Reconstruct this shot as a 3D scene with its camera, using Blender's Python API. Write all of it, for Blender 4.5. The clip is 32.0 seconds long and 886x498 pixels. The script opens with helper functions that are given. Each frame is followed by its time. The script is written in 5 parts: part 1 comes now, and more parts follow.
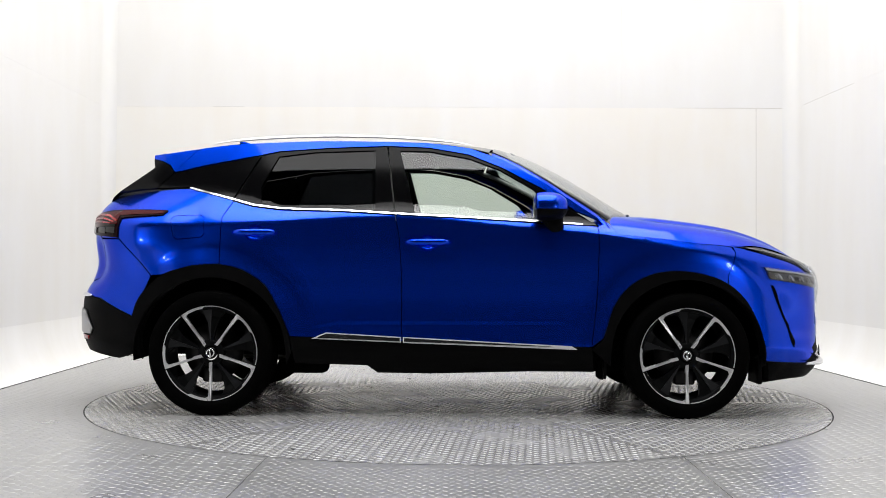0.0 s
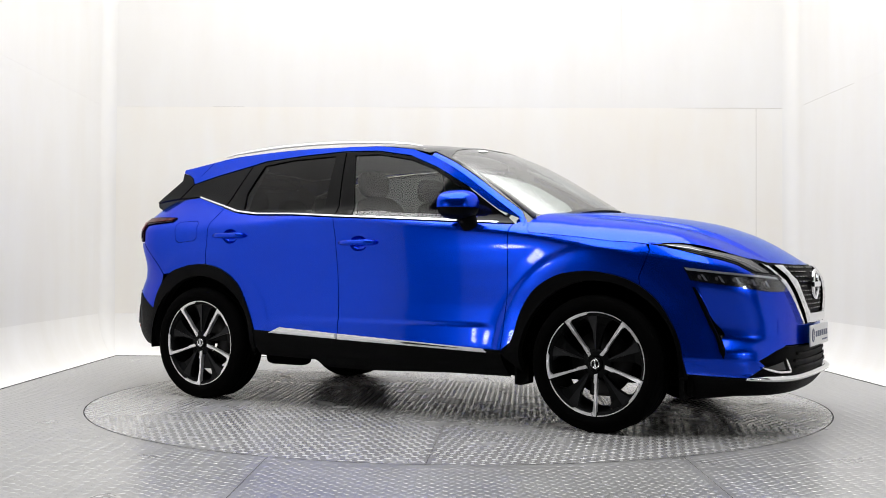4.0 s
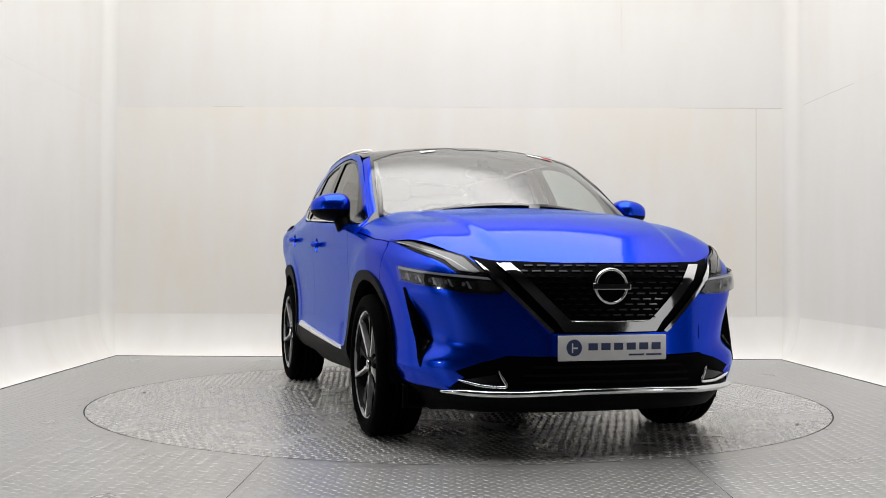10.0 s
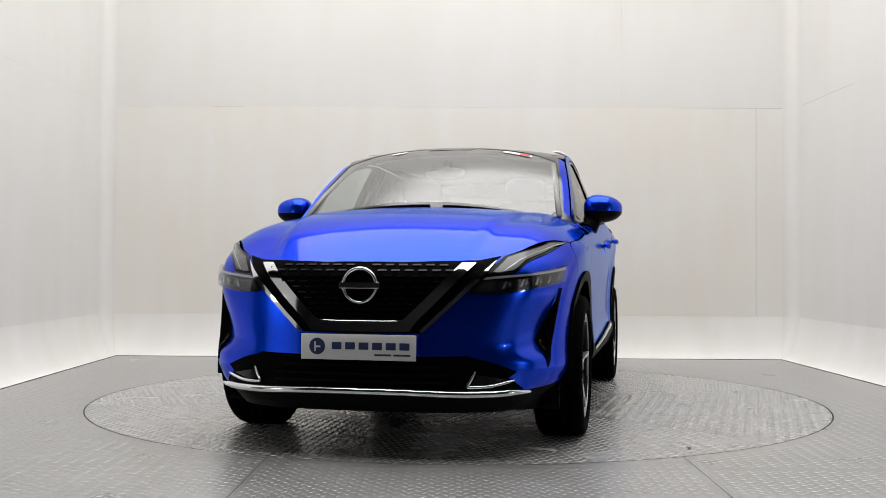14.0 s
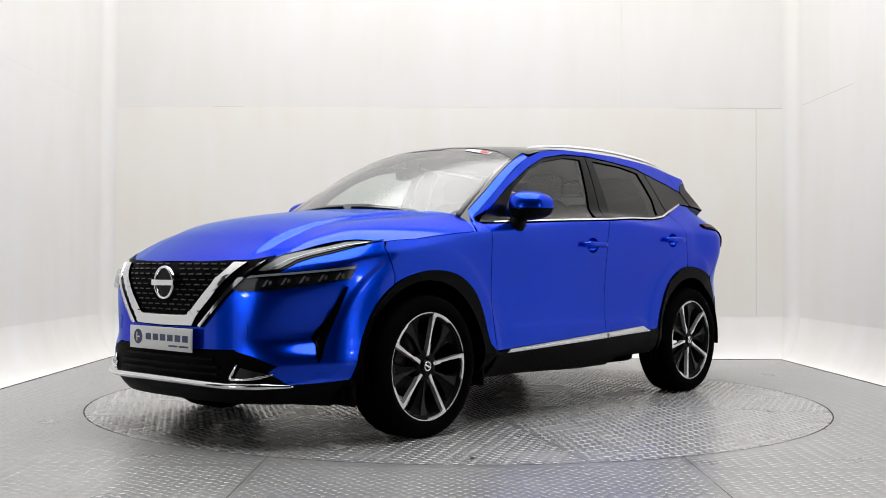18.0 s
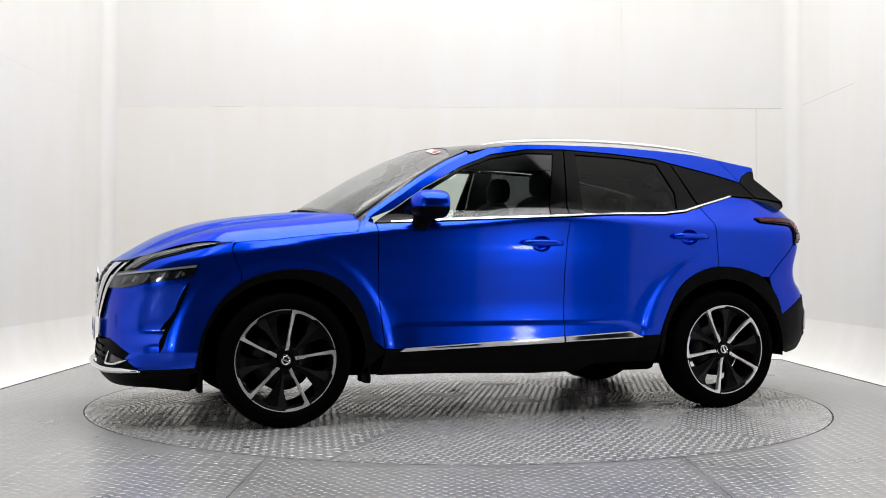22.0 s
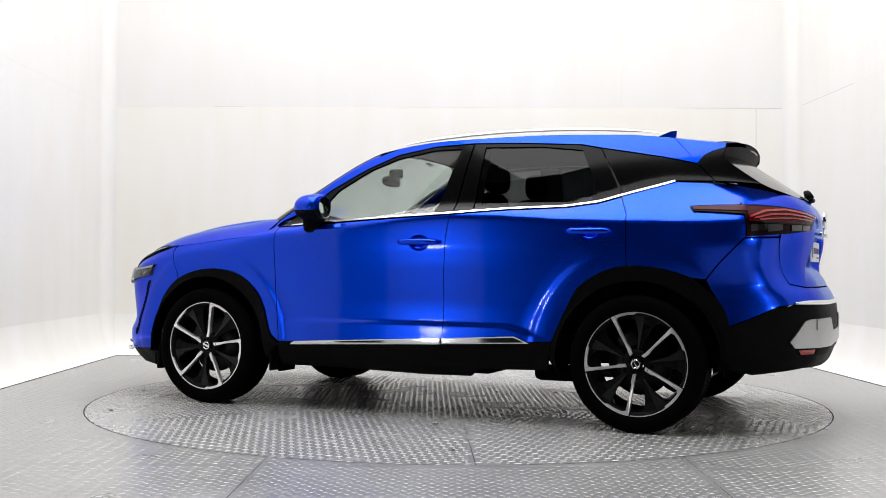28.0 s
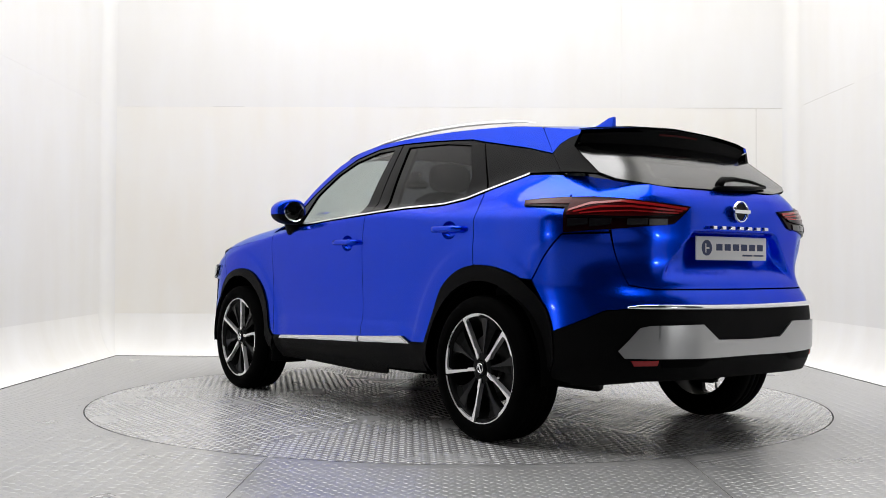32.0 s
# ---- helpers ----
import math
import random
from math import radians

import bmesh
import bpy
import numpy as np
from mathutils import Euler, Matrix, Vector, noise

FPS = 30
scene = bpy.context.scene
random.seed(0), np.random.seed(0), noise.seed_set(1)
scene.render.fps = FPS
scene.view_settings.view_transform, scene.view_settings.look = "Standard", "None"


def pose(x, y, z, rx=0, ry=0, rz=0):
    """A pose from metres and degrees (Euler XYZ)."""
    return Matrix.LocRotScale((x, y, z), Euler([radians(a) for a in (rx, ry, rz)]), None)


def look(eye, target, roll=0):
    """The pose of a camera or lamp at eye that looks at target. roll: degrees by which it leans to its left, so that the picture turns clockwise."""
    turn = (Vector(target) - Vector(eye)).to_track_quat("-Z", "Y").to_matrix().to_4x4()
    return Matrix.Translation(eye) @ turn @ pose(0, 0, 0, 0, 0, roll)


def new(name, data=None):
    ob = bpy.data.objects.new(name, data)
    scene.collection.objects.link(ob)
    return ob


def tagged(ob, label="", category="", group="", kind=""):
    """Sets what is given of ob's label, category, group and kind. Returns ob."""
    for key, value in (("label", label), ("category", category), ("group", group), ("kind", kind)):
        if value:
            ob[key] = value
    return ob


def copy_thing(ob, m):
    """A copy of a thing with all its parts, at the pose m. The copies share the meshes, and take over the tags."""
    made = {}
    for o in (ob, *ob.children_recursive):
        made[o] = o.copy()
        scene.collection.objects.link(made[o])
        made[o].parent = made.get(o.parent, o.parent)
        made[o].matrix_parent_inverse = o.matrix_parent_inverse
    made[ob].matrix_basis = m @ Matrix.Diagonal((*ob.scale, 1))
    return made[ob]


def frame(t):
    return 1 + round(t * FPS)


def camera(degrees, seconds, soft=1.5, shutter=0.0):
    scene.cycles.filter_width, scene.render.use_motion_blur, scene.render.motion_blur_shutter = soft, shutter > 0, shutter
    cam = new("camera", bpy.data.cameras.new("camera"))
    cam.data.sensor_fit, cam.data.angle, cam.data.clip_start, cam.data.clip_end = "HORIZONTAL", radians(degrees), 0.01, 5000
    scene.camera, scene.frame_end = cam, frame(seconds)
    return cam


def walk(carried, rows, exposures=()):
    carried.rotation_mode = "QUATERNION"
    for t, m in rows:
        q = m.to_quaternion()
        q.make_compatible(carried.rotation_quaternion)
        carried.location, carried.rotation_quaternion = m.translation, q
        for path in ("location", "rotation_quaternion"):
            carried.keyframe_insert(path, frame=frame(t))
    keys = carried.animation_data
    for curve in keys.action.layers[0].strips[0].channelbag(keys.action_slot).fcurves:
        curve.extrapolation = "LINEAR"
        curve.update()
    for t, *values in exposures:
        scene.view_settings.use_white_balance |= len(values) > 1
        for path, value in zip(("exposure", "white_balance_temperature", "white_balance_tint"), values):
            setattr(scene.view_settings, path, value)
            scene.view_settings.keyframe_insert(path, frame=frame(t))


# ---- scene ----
# ---- camera ----
cam = camera(46.35, 32.0, soft=0.9)
EYE = (0.0, -6.662, 0.839)
VIEW = look(EYE, (-0.0139, -5.6627, 0.8563), 0.288)
walk(cam, [(0, VIEW), (32, VIEW)], exposures=[(0, 0.03, 6500, 10), (3, 0.02, 6500, 10), (6, -0.06, 6500, 10), (8, -0.08, 6550, 10), (9, -0.16, 6650, 10), (11.5, -0.36, 6650, 10), (13.5, -0.38, 6650, 10), (16.5, -0.31, 6600, 10), (19, -0.13, 6500, 10), (22, -0.12, 6500, 10), (25, 0.0, 6500, 10), (28, 0.02, 6500, 10), (30, 0.01, 6500, 10), (32, -0.05, 6500, 10)])

# ---- world and lights ----
world = bpy.data.worlds.new("studio_world")
scene.world = world
world.use_nodes = True
world.node_tree.nodes["Background"].inputs[0].default_value = (0.5, 0.52, 0.55, 1)
world.node_tree.nodes["Background"].inputs[1].default_value = 0.02


def area_light(name, m, w, h, watts, color=(1, 1, 1), shape="RECTANGLE"):
    lamp = bpy.data.lights.new(name, "AREA")
    lamp.shape, lamp.size, lamp.size_y, lamp.energy, lamp.color = shape, w, h, watts, color
    ob = new(name, lamp)
    ob.matrix_world = m
    return ob


area_light("ceiling_softbox", pose(0, -0.78, 6.1), 6.0, 7.1, 610, (1, 0.995, 0.995))
for side_name, sx in (("west", -1), ("east", 1)):
    # a tall soft panel on each side of the opening with a brighter lamp in its middle
    area_light("softbox_" + side_name, look((sx * 3.05, -3.58, 1.0), (sx * .2, -.9, .95)), 0.95, 1.8, 2.4)
    area_light("key_lamp_" + side_name, look((sx * 3.03, -3.56, 0.84), (0, -0.6, 0.85)), 0.28, 0.24, 5.5, shape="ELLIPSE")


# ---- materials ----
def material(name, color, rough=0.5, metal=0.0, coat=0.0, vary=0.0, scale=8.0, bump=0.0, bump_scale=60.0, rough_vary=0.0, spec=0.5):
    m = bpy.data.materials.new(name)
    m.use_nodes = True
    nodes, links = m.node_tree.nodes, m.node_tree.links
    b = nodes["Principled BSDF"]
    b.inputs["Base Color"].default_value = (*color, 1)
    b.inputs["Roughness"].default_value, b.inputs["Metallic"].default_value = rough, metal
    b.inputs["Coat Weight"].default_value, b.inputs["Coat Roughness"].default_value = coat, 0.04
    b.inputs["Specular IOR Level"].default_value = spec
    if vary or bump or rough_vary:
        tc = nodes.new("ShaderNodeTexCoord")
        n = nodes.new("ShaderNodeTexNoise")
        n.inputs["Scale"].default_value, n.inputs["Detail"].default_value = scale, 6
        links.new(tc.outputs["Object"], n.inputs["Vector"])
        if vary:
            mix = nodes.new("ShaderNodeMix")
            mix.data_type = "RGBA"
            mix.inputs["A"].default_value = (*[c * (1 - vary) for c in color], 1)
            mix.inputs["B"].default_value = (*[min(1, c * (1 + vary)) for c in color], 1)
            links.new(n.outputs["Fac"], mix.inputs["Factor"])
            links.new(mix.outputs["Result"], b.inputs["Base Color"])
        if rough_vary:
            mr = nodes.new("ShaderNodeMapRange")
            mr.inputs["To Min"].default_value, mr.inputs["To Max"].default_value = max(0.02, rough - rough_vary), min(1, rough + rough_vary)
            links.new(n.outputs["Fac"], mr.inputs["Value"])
            links.new(mr.outputs["Result"], b.inputs["Roughness"])
        if bump:
            n2 = nodes.new("ShaderNodeTexNoise")
            n2.inputs["Scale"].default_value, n2.inputs["Detail"].default_value = bump_scale, 3
            links.new(tc.outputs["Object"], n2.inputs["Vector"])
            bp = nodes.new("ShaderNodeBump")
            bp.inputs["Strength"].default_value, bp.inputs["Distance"].default_value = bump, 0.004
            links.new(n2.outputs["Fac"], bp.inputs["Height"])
            links.new(bp.outputs["Normal"], b.inputs["Normal"])
    return m


def paint_material():
    """Deep blue metallic base under a clear lacquer; fine flakes tilt the base's facets."""
    m = material("blue_pearl_paint", (0.0003, 0.048, 0.66), 0.26, 0.90, 0.42, spec=0.0)
    nodes, links = m.node_tree.nodes, m.node_tree.links
    b = nodes["Principled BSDF"]
    b.inputs["Coat Roughness"].default_value, b.inputs["Coat IOR"].default_value = 0.055, 1.5
    b.inputs["Specular Tint"].default_value = (0.02, 0.40, 0.84, 1)
    tc, n, bp = nodes.new("ShaderNodeTexCoord"), nodes.new("ShaderNodeTexNoise"), nodes.new("ShaderNodeBump")
    n.inputs["Scale"].default_value, n.inputs["Detail"].default_value = 900, 1
    links.new(tc.outputs["Object"], n.inputs["Vector"])
    bp.inputs["Strength"].default_value, bp.inputs["Distance"].default_value = 0.05, 0.001
    links.new(n.outputs["Fac"], bp.inputs["Height"])
    links.new(bp.outputs["Normal"], b.inputs["Normal"])
    return m


def glass_material(name, color, rough=0.0, shine=0.07):
    """Thin tinted pane: clear through, with a mirror coat."""
    m = bpy.data.materials.new(name)
    m.use_nodes = True
    nodes, links = m.node_tree.nodes, m.node_tree.links
    nodes.remove(nodes["Principled BSDF"])
    tr, gl, lw, pw, ma, mix = (nodes.new("ShaderNode" + k) for k in ("BsdfTransparent", "BsdfGlossy", "LayerWeight", "Math", "Math", "MixShader"))
    tr.inputs["Color"].default_value = (*color, 1)
    gl.inputs["Roughness"].default_value = rough
    lw.inputs["Blend"].default_value = 0.5
    pw.operation, pw.inputs[1].default_value = "POWER", 4.0
    ma.operation, ma.inputs[1].default_value, ma.inputs[2].default_value = "MULTIPLY_ADD", 0.85, shine
    links.new(lw.outputs["Facing"], pw.inputs[0])
    links.new(pw.outputs[0], ma.inputs[0])
    links.new(ma.outputs[0], mix.inputs["Fac"])
    links.new(tr.outputs["BSDF"], mix.inputs[1])
    links.new(gl.outputs["BSDF"], mix.inputs[2])
    links.new(mix.outputs["Shader"], nodes["Material Output"].inputs["Surface"])
    return m


PAINT = paint_material()
BLACK = material("black_grained_plastic", (0.003, 0.003, 0.0032), 0.5, bump=0.25, bump_scale=700, vary=0.2, spec=0.04)
GLOSS = material("gloss_black", (0.003, 0.003, 0.0034), 0.12, spec=0.12)
RAIL = material("satin_aluminium", (0.80, 0.80, 0.81), 0.4, 0.25)
DARKRED = material("dark_red_lens", (0.055, 0.003, 0.004), 0.2, spec=0.12)
LAMPBASE = material("lamp_reflector_base", (0.09, 0.091, 0.094), 0.16, 0.8)
DARK = material("dark_underbody", (0.003, 0.003, 0.003), 0.85, vary=0.4, scale=15, spec=0.0)
CHROME = material("chrome", (0.82, 0.83, 0.84), 0.06, 1.0)
SATIN = material("satin_silver", (0.46, 0.465, 0.47), 0.34, 0.7, rough_vary=0.05, scale=30)
RUBBER = material("tyre_rubber", (0.0018, 0.0018, 0.0018), 0.75, bump=0.2, bump_scale=300, vary=0.25, scale=20, spec=0.015)
ALLOY = material("machined_alloy", (0.78, 0.78, 0.79), 0.30, 0.7, rough_vary=0.06, scale=40)
GUNMETAL = material("dark_wheel_lacquer", (0.004, 0.0042, 0.0045), 0.4, spec=0.06)
STEEL = material("brake_steel", (0.035, 0.034, 0.034), 0.5, 1.0, rough_vary=0.1, scale=50)
RED = material("tail_lamp_red", (0.34, 0.012, 0.014), 0.15, coat=0.3)
SMOKE = material("smoked_lens", (0.010, 0.002, 0.003), 0.25, spec=0.06)
LENS = glass_material("lamp_lens", (0.92, 0.94, 0.96))
CLEAR = glass_material("green_tinted_glass", (0.78, 0.85, 0.80))
REARGLASS = glass_material("rear_window_glass", (0.07, 0.075, 0.08), rough=0.10, shine=0.07)
PRIVACY = glass_material("privacy_glass", (0.07, 0.075, 0.08), shine=0.022)
SCREEN = glass_material("windscreen_glass", (0.62, 0.67, 0.67), rough=0.20, shine=0.15)
WHITE = material("white_paint", (0.8, 0.8, 0.79), 0.5)
SEAT = material("black_seat_cloth", (0.012, 0.012, 0.014), 0.9, bump=0.08, bump_scale=400, vary=0.3)
NAVY = material("navy_print", (0.02, 0.035, 0.11), 0.4)
def board_material(name, clean, stain, rough=0.6):
    """Painted board: broad cloudy yellowing, rolled streaks that run down, small scuffs."""
    m = material(name, clean, rough)
    nodes, links = m.node_tree.nodes, m.node_tree.links
    tc, mp, broad, streak, add, curve, mix = (nodes.new("ShaderNode" + k) for k in ("TexCoord", "Mapping", "TexNoise", "TexNoise", "Math", "MapRange", "Mix"))
    mp.inputs["Scale"].default_value = (2.6, 2.6, 0.5)
    broad.inputs["Scale"].default_value, broad.inputs["Detail"].default_value = 0.9, 5
    streak.inputs["Scale"].default_value, streak.inputs["Detail"].default_value = 1.6, 6
    links.new(tc.outputs["Object"], broad.inputs["Vector"])
    links.new(tc.outputs["Object"], mp.inputs["Vector"])
    links.new(mp.outputs["Vector"], streak.inputs["Vector"])
    add.operation = "ADD"
    links.new(broad.outputs["Fac"], add.inputs[0])
    links.new(streak.outputs["Fac"], add.inputs[1])
    curve.inputs["From Min"].default_value, curve.inputs["From Max"].default_value = 0.72, 1.28
    links.new(add.outputs[0], curve.inputs["Value"])
    mix.data_type = "RGBA"
    mix.inputs["A"].default_value, mix.inputs["B"].default_value = (*clean, 1), (*stain, 1)
    links.new(curve.outputs["Result"], mix.inputs["Factor"])
    links.new(mix.outputs["Result"], nodes["Principled BSDF"].inputs["Base Color"])
    return m


WALL = board_material("white_studio_paint", (0.80, 0.795, 0.78), (0.75, 0.735, 0.70))
# BOARD is toned darker to level the brighter light near the wall tops
BOARD = board_material("toned_white_board", (0.735, 0.731, 0.72), (0.71, 0.695, 0.665))
CREAM = board_material("yellowed_board_paint", (0.77, 0.761, 0.733), (0.75, 0.718, 0.655))


# ---- mesh helpers ----
def part(name, bm, mat, parent, label="", smooth=True):
    me = bpy.data.meshes.new(name)
    bm.normal_update()
    bm.to_mesh(me)
    bm.free()
    if smooth:
        me.polygons.foreach_set("use_smooth", [True] * len(me.polygons))
    me.materials.append(mat)
    ob = new(name, me)
    ob.parent = parent
    if label:
        tagged(ob, label)
    return ob


def box(bm, x0, x1, y0, y1, z0, z1, bevel=0.0, m=None):
    g = bmesh.ops.create_cube(bm, size=1)
    vs = g["verts"]
    for v in vs:
        v.co = Vector(((x0 + x1) / 2 + v.co.x * (x1 - x0), (y0 + y1) / 2 + v.co.y * (y1 - y0), (z0 + z1) / 2 + v.co.z * (z1 - z0)))
    if bevel:
        r = bmesh.ops.bevel(bm, geom=list({e for v in vs for e in v.link_edges}), offset=bevel, segments=2, affect="EDGES", profile=0.5)
        vs = list({v for f in r["faces"] for v in f.verts} | {v for v in vs if v.is_valid})
    if m is not None:
        bmesh.ops.transform(bm, matrix=m, verts=vs)
    return vs


def lathe(profile, seg=64):
    """A turned body round the y axis from (radius, y) pairs."""
    bm = bmesh.new()
    rings = []
    for r, y in profile:
        rings.append([bm.verts.new((r * math.cos(2 * math.pi * k / seg), y, r * math.sin(2 * math.pi * k / seg))) for k in range(seg)])
    for a, b in zip(rings, rings[1:]):
        for k in range(seg):
            bm.faces.new((a[k], a[(k + 1) % seg], b[(k + 1) % seg], b[k]))
    bmesh.ops.recalc_face_normals(bm, faces=bm.faces[:])
    return bm


def tube(points, radius, seg=8, flat=1.0):
    """A round bar along points; flat squashes it across."""
    bm = bmesh.new()
    pts = [Vector(p) for p in points]
    rings = []
    for i, p in enumerate(pts):
        d = (pts[min(i + 1, len(pts) - 1)] - pts[max(i - 1, 0)]).normalized()
        a = d.cross(Vector((0, 0, 1)))
        a = a.normalized() if a.length > 1e-3 else Vector((1, 0, 0))
        b = a.cross(d)
        r = radius[i] if isinstance(radius, (list, tuple)) else radius
        rings.append([bm.verts.new(p + a * r * math.cos(2 * math.pi * k / seg) + b * r * flat * math.sin(2 * math.pi * k / seg)) for k in range(seg)])
    for r0, r1 in zip(rings, rings[1:]):
        for k in range(seg):
            bm.faces.new((r0[k], r0[(k + 1) % seg], r1[(k + 1) % seg], r1[k]))
    bm.faces.new(rings[0])
    bm.faces.new(rings[-1])
    bmesh.ops.recalc_face_normals(bm, faces=bm.faces[:])
    return bm


CENTRE = np.array([0, 0, 0.75])


def sheet(name, loops, surf, mat, parent, step=0.03, depth=0.016, off=0.0, mirror=False, label="", swell=0.0, sides=(1, -1)):
    """A curved panel: flat outlines (the first one outer, the rest holes) filled, cut into small faces and laid on surf, with a turned-in edge."""
    bm = bmesh.new()
    for loop in loops:
        vs = [bm.verts.new((a, b, 0)) for a, b in loop]
        for i in range(len(vs)):
            bm.edges.new((vs[i - 1], vs[i]))
    bmesh.ops.triangle_fill(bm, use_beauty=True, edges=bm.edges[:])
    for axis in (0, 1):
        lo, hi = min(v.co[axis] for v in bm.verts), max(v.co[axis] for v in bm.verts)
        for k in range(math.ceil(lo / step), math.floor(hi / step) + 1):
            co, no = [0, 0, 0], [0, 0, 0]
            co[axis], no[axis] = k * step + 1e-5, 1
            bmesh.ops.bisect_plane(bm, geom=bm.verts[:] + bm.edges[:] + bm.faces[:], plane_co=co, plane_no=no)
    bm.verts.index_update()
    ab = np.array([v.co[:2] for v in bm.verts])
    faces = [[v.index for v in f.verts] for f in bm.faces]
    rim = [[v.index for v in e.verts] for e in bm.edges if len(e.link_faces) == 1]
    flat_edge = {i for e in rim for i in e}
    bm.free()
    a, b, h = ab[:, 0], ab[:, 1], 1e-3
    P = surf(a, b)
    N = np.cross(surf(a + h, b) - surf(a - h, b), surf(a, b + h) - surf(a, b - h))
    N /= np.linalg.norm(N, axis=1)[:, None] + 1e-12
    if ((P - CENTRE) * N).sum() < 0:
        N = -N
    P = P + N * off
    if swell:
        inner = np.array([0.0 if i in flat_edge else 1.0 for i in range(len(P))])
        P = P + N * (swell * inner)[:, None]
    n = len(P)
    verts, norms = [P], [N]
    quads, k = [], n
    for i, j in rim:
        t = P[j] - P[i]
        out = np.cross(t, N[i])
        out /= np.linalg.norm(out) + 1e-12
        verts.append(np.array([P[i], P[j], P[j] - N[j] * depth, P[i] - N[i] * depth]))
        norms.append(np.array([out] * 4))
        quads.append([k, k + 1, k + 2, k + 3])
        k += 4
    V, NN = np.concatenate(verts), np.concatenate(norms)
    made = []
    for s in (sides if mirror else (1,)):
        v, nn = V * [1, s, 1], NN * [1, s, 1]
        fs = []
        for f in faces:
            c = np.cross(v[f[1]] - v[f[0]], v[f[2]] - v[f[0]])
            fs.append(f if c @ nn[f[0]] > 0 else f[::-1])
        for q in quads:
            fs.append(q)
        me = bpy.data.meshes.new(name)
        me.from_pydata(v.tolist(), [], fs)
        me.polygons.foreach_set("use_smooth", [True] * len(me.polygons))
        me.normals_split_custom_set_from_vertices(nn.tolist())
        me.materials.append(mat)
        ob = new(name, me)
        host = parent[0 if s > 0 else 1] if isinstance(parent, (list, tuple)) else parent
        ob.parent = host
        if label:
            tagged(ob, label)
        made.append(ob)
    return made if mirror else made[0]


def bar(name, line, surf, mat, parent, radius, off=0.0, mirror=False, label="", flat=1.0, sides=(1, -1)):
    """A rounded trim bar that follows a line on surf."""
    pts = flow(line, 6)
    ab = np.array(pts)
    h = 1e-3
    P = surf(ab[:, 0], ab[:, 1])
    N = np.cross(surf(ab[:, 0] + h, ab[:, 1]) - surf(ab[:, 0] - h, ab[:, 1]), surf(ab[:, 0], ab[:, 1] + h) - surf(ab[:, 0], ab[:, 1] - h))
    N /= np.linalg.norm(N, axis=1)[:, None] + 1e-12
    if ((P - CENTRE) * N).sum() < 0:
        N = -N
    P = P + N * off
    made = []
    for s in (sides if mirror else (1,)):
        n = len(P)
        rad = [radius * (0.35 + 0.65 * min(1, 8 * min(i, n - 1 - i) / n + 0.02)) for i in range(n)] if label != "closed" else radius
        host = parent[0 if s > 0 else 1] if isinstance(parent, (list, tuple)) else parent
        made.append(part(name, tube([tuple(q * [1, s, 1]) for q in P], rad, 10, flat), mat, host, label))
    return made if mirror else made[0]


def flow(points, k=4):
    """A smooth open line through points."""
    out, n = [], len(points)
    for i in range(n - 1):
        p0, p1, p2, p3 = points[max(i - 1, 0)], points[i], points[i + 1], points[min(i + 2, n - 1)]
        for q in range(k):
            t = q / k
            out.append(tuple(0.5 * (2 * b + (c - a) * t + (2 * a - 5 * b + 4 * c - d) * t * t + (3 * b - a - 3 * c + d) * t**3) for a, b, c, d in zip(p0, p1, p2, p3)))
    return out + [points[-1]]


def arc(cx, cz, rx, rz, a0, a1, n=18, power=1.0):
    return [(cx + rx * math.cos(radians(a0 + (a1 - a0) * k / n)), cz + rz * math.sin(radians(a0 + (a1 - a0) * k / n))) for k in range(n + 1)]


# ---- car surfaces (car space: x forward, y left, z up; the left half, mirrored for the right) ----
def smooth_curve(xs, ys):
    """A smooth curve through knots that does not overshoot."""
    xs, ys = np.array(xs, float), np.array(ys, float)
    h = np.diff(xs)
    d = np.diff(ys) / h
    m = np.zeros(len(xs))
    m[0], m[-1] = d[0], d[-1]
    for i in range(1, len(xs) - 1):
        if d[i - 1] * d[i] > 0:
            w1, w2 = 2 * h[i] + h[i - 1], h[i] + 2 * h[i - 1]
            m[i] = (w1 + w2) / (w1 / d[i - 1] + w2 / d[i])

    def at(x):
        x = np.asarray(x, float)
        i = np.clip(np.searchsorted(xs, x) - 1, 0, len(xs) - 2)
        s = (x - xs[i]) / h[i]
        inside = (2 * s**3 - 3 * s**2 + 1) * ys[i] + (s**3 - 2 * s**2 + s) * h[i] * m[i] + (3 * s**2 - 2 * s**3) * ys[i + 1] + (s**3 - s**2) * h[i] * m[i + 1]
        return np.where(s < 0, ys[i] + m[i] * s * h[i], np.where(s > 1, ys[i + 1] + m[i + 1] * (s - 1) * h[i], inside))
    return at


def ramp(x, a, b):
    s = np.clip((np.asarray(x, float) - a) / (b - a), 0, 1)
    return s * s * (3 - 2 * s)


PLAN = [(-2.225, 0), (-2.218, .30), (-2.185, .50), (-2.105, .65), (-1.96, .775), (-1.76, .85), (-1.5, .885), (-1.0, .900), (0, .905),
        (.9, .900), (1.3, .898), (1.55, .885), (1.75, .858), (1.94, .80), (2.07, .705), (2.153, .57), (2.205, .40), (2.232, .2), (2.238, 0)]
U_KNOTS = [0.0]
for pa, pb in zip(PLAN, PLAN[1:]):
    U_KNOTS.append(U_KNOTS[-1] + math.dist(pa, pb))
U_KNOTS = [k - U_KNOTS[8] for k in U_KNOTS]
U_REAR, U_FRONT = U_KNOTS[0], U_KNOTS[-1]
plan_x = smooth_curve(U_KNOTS, [a[0] for a in PLAN])
plan_y = smooth_curve(U_KNOTS, [a[1] for a in PLAN])
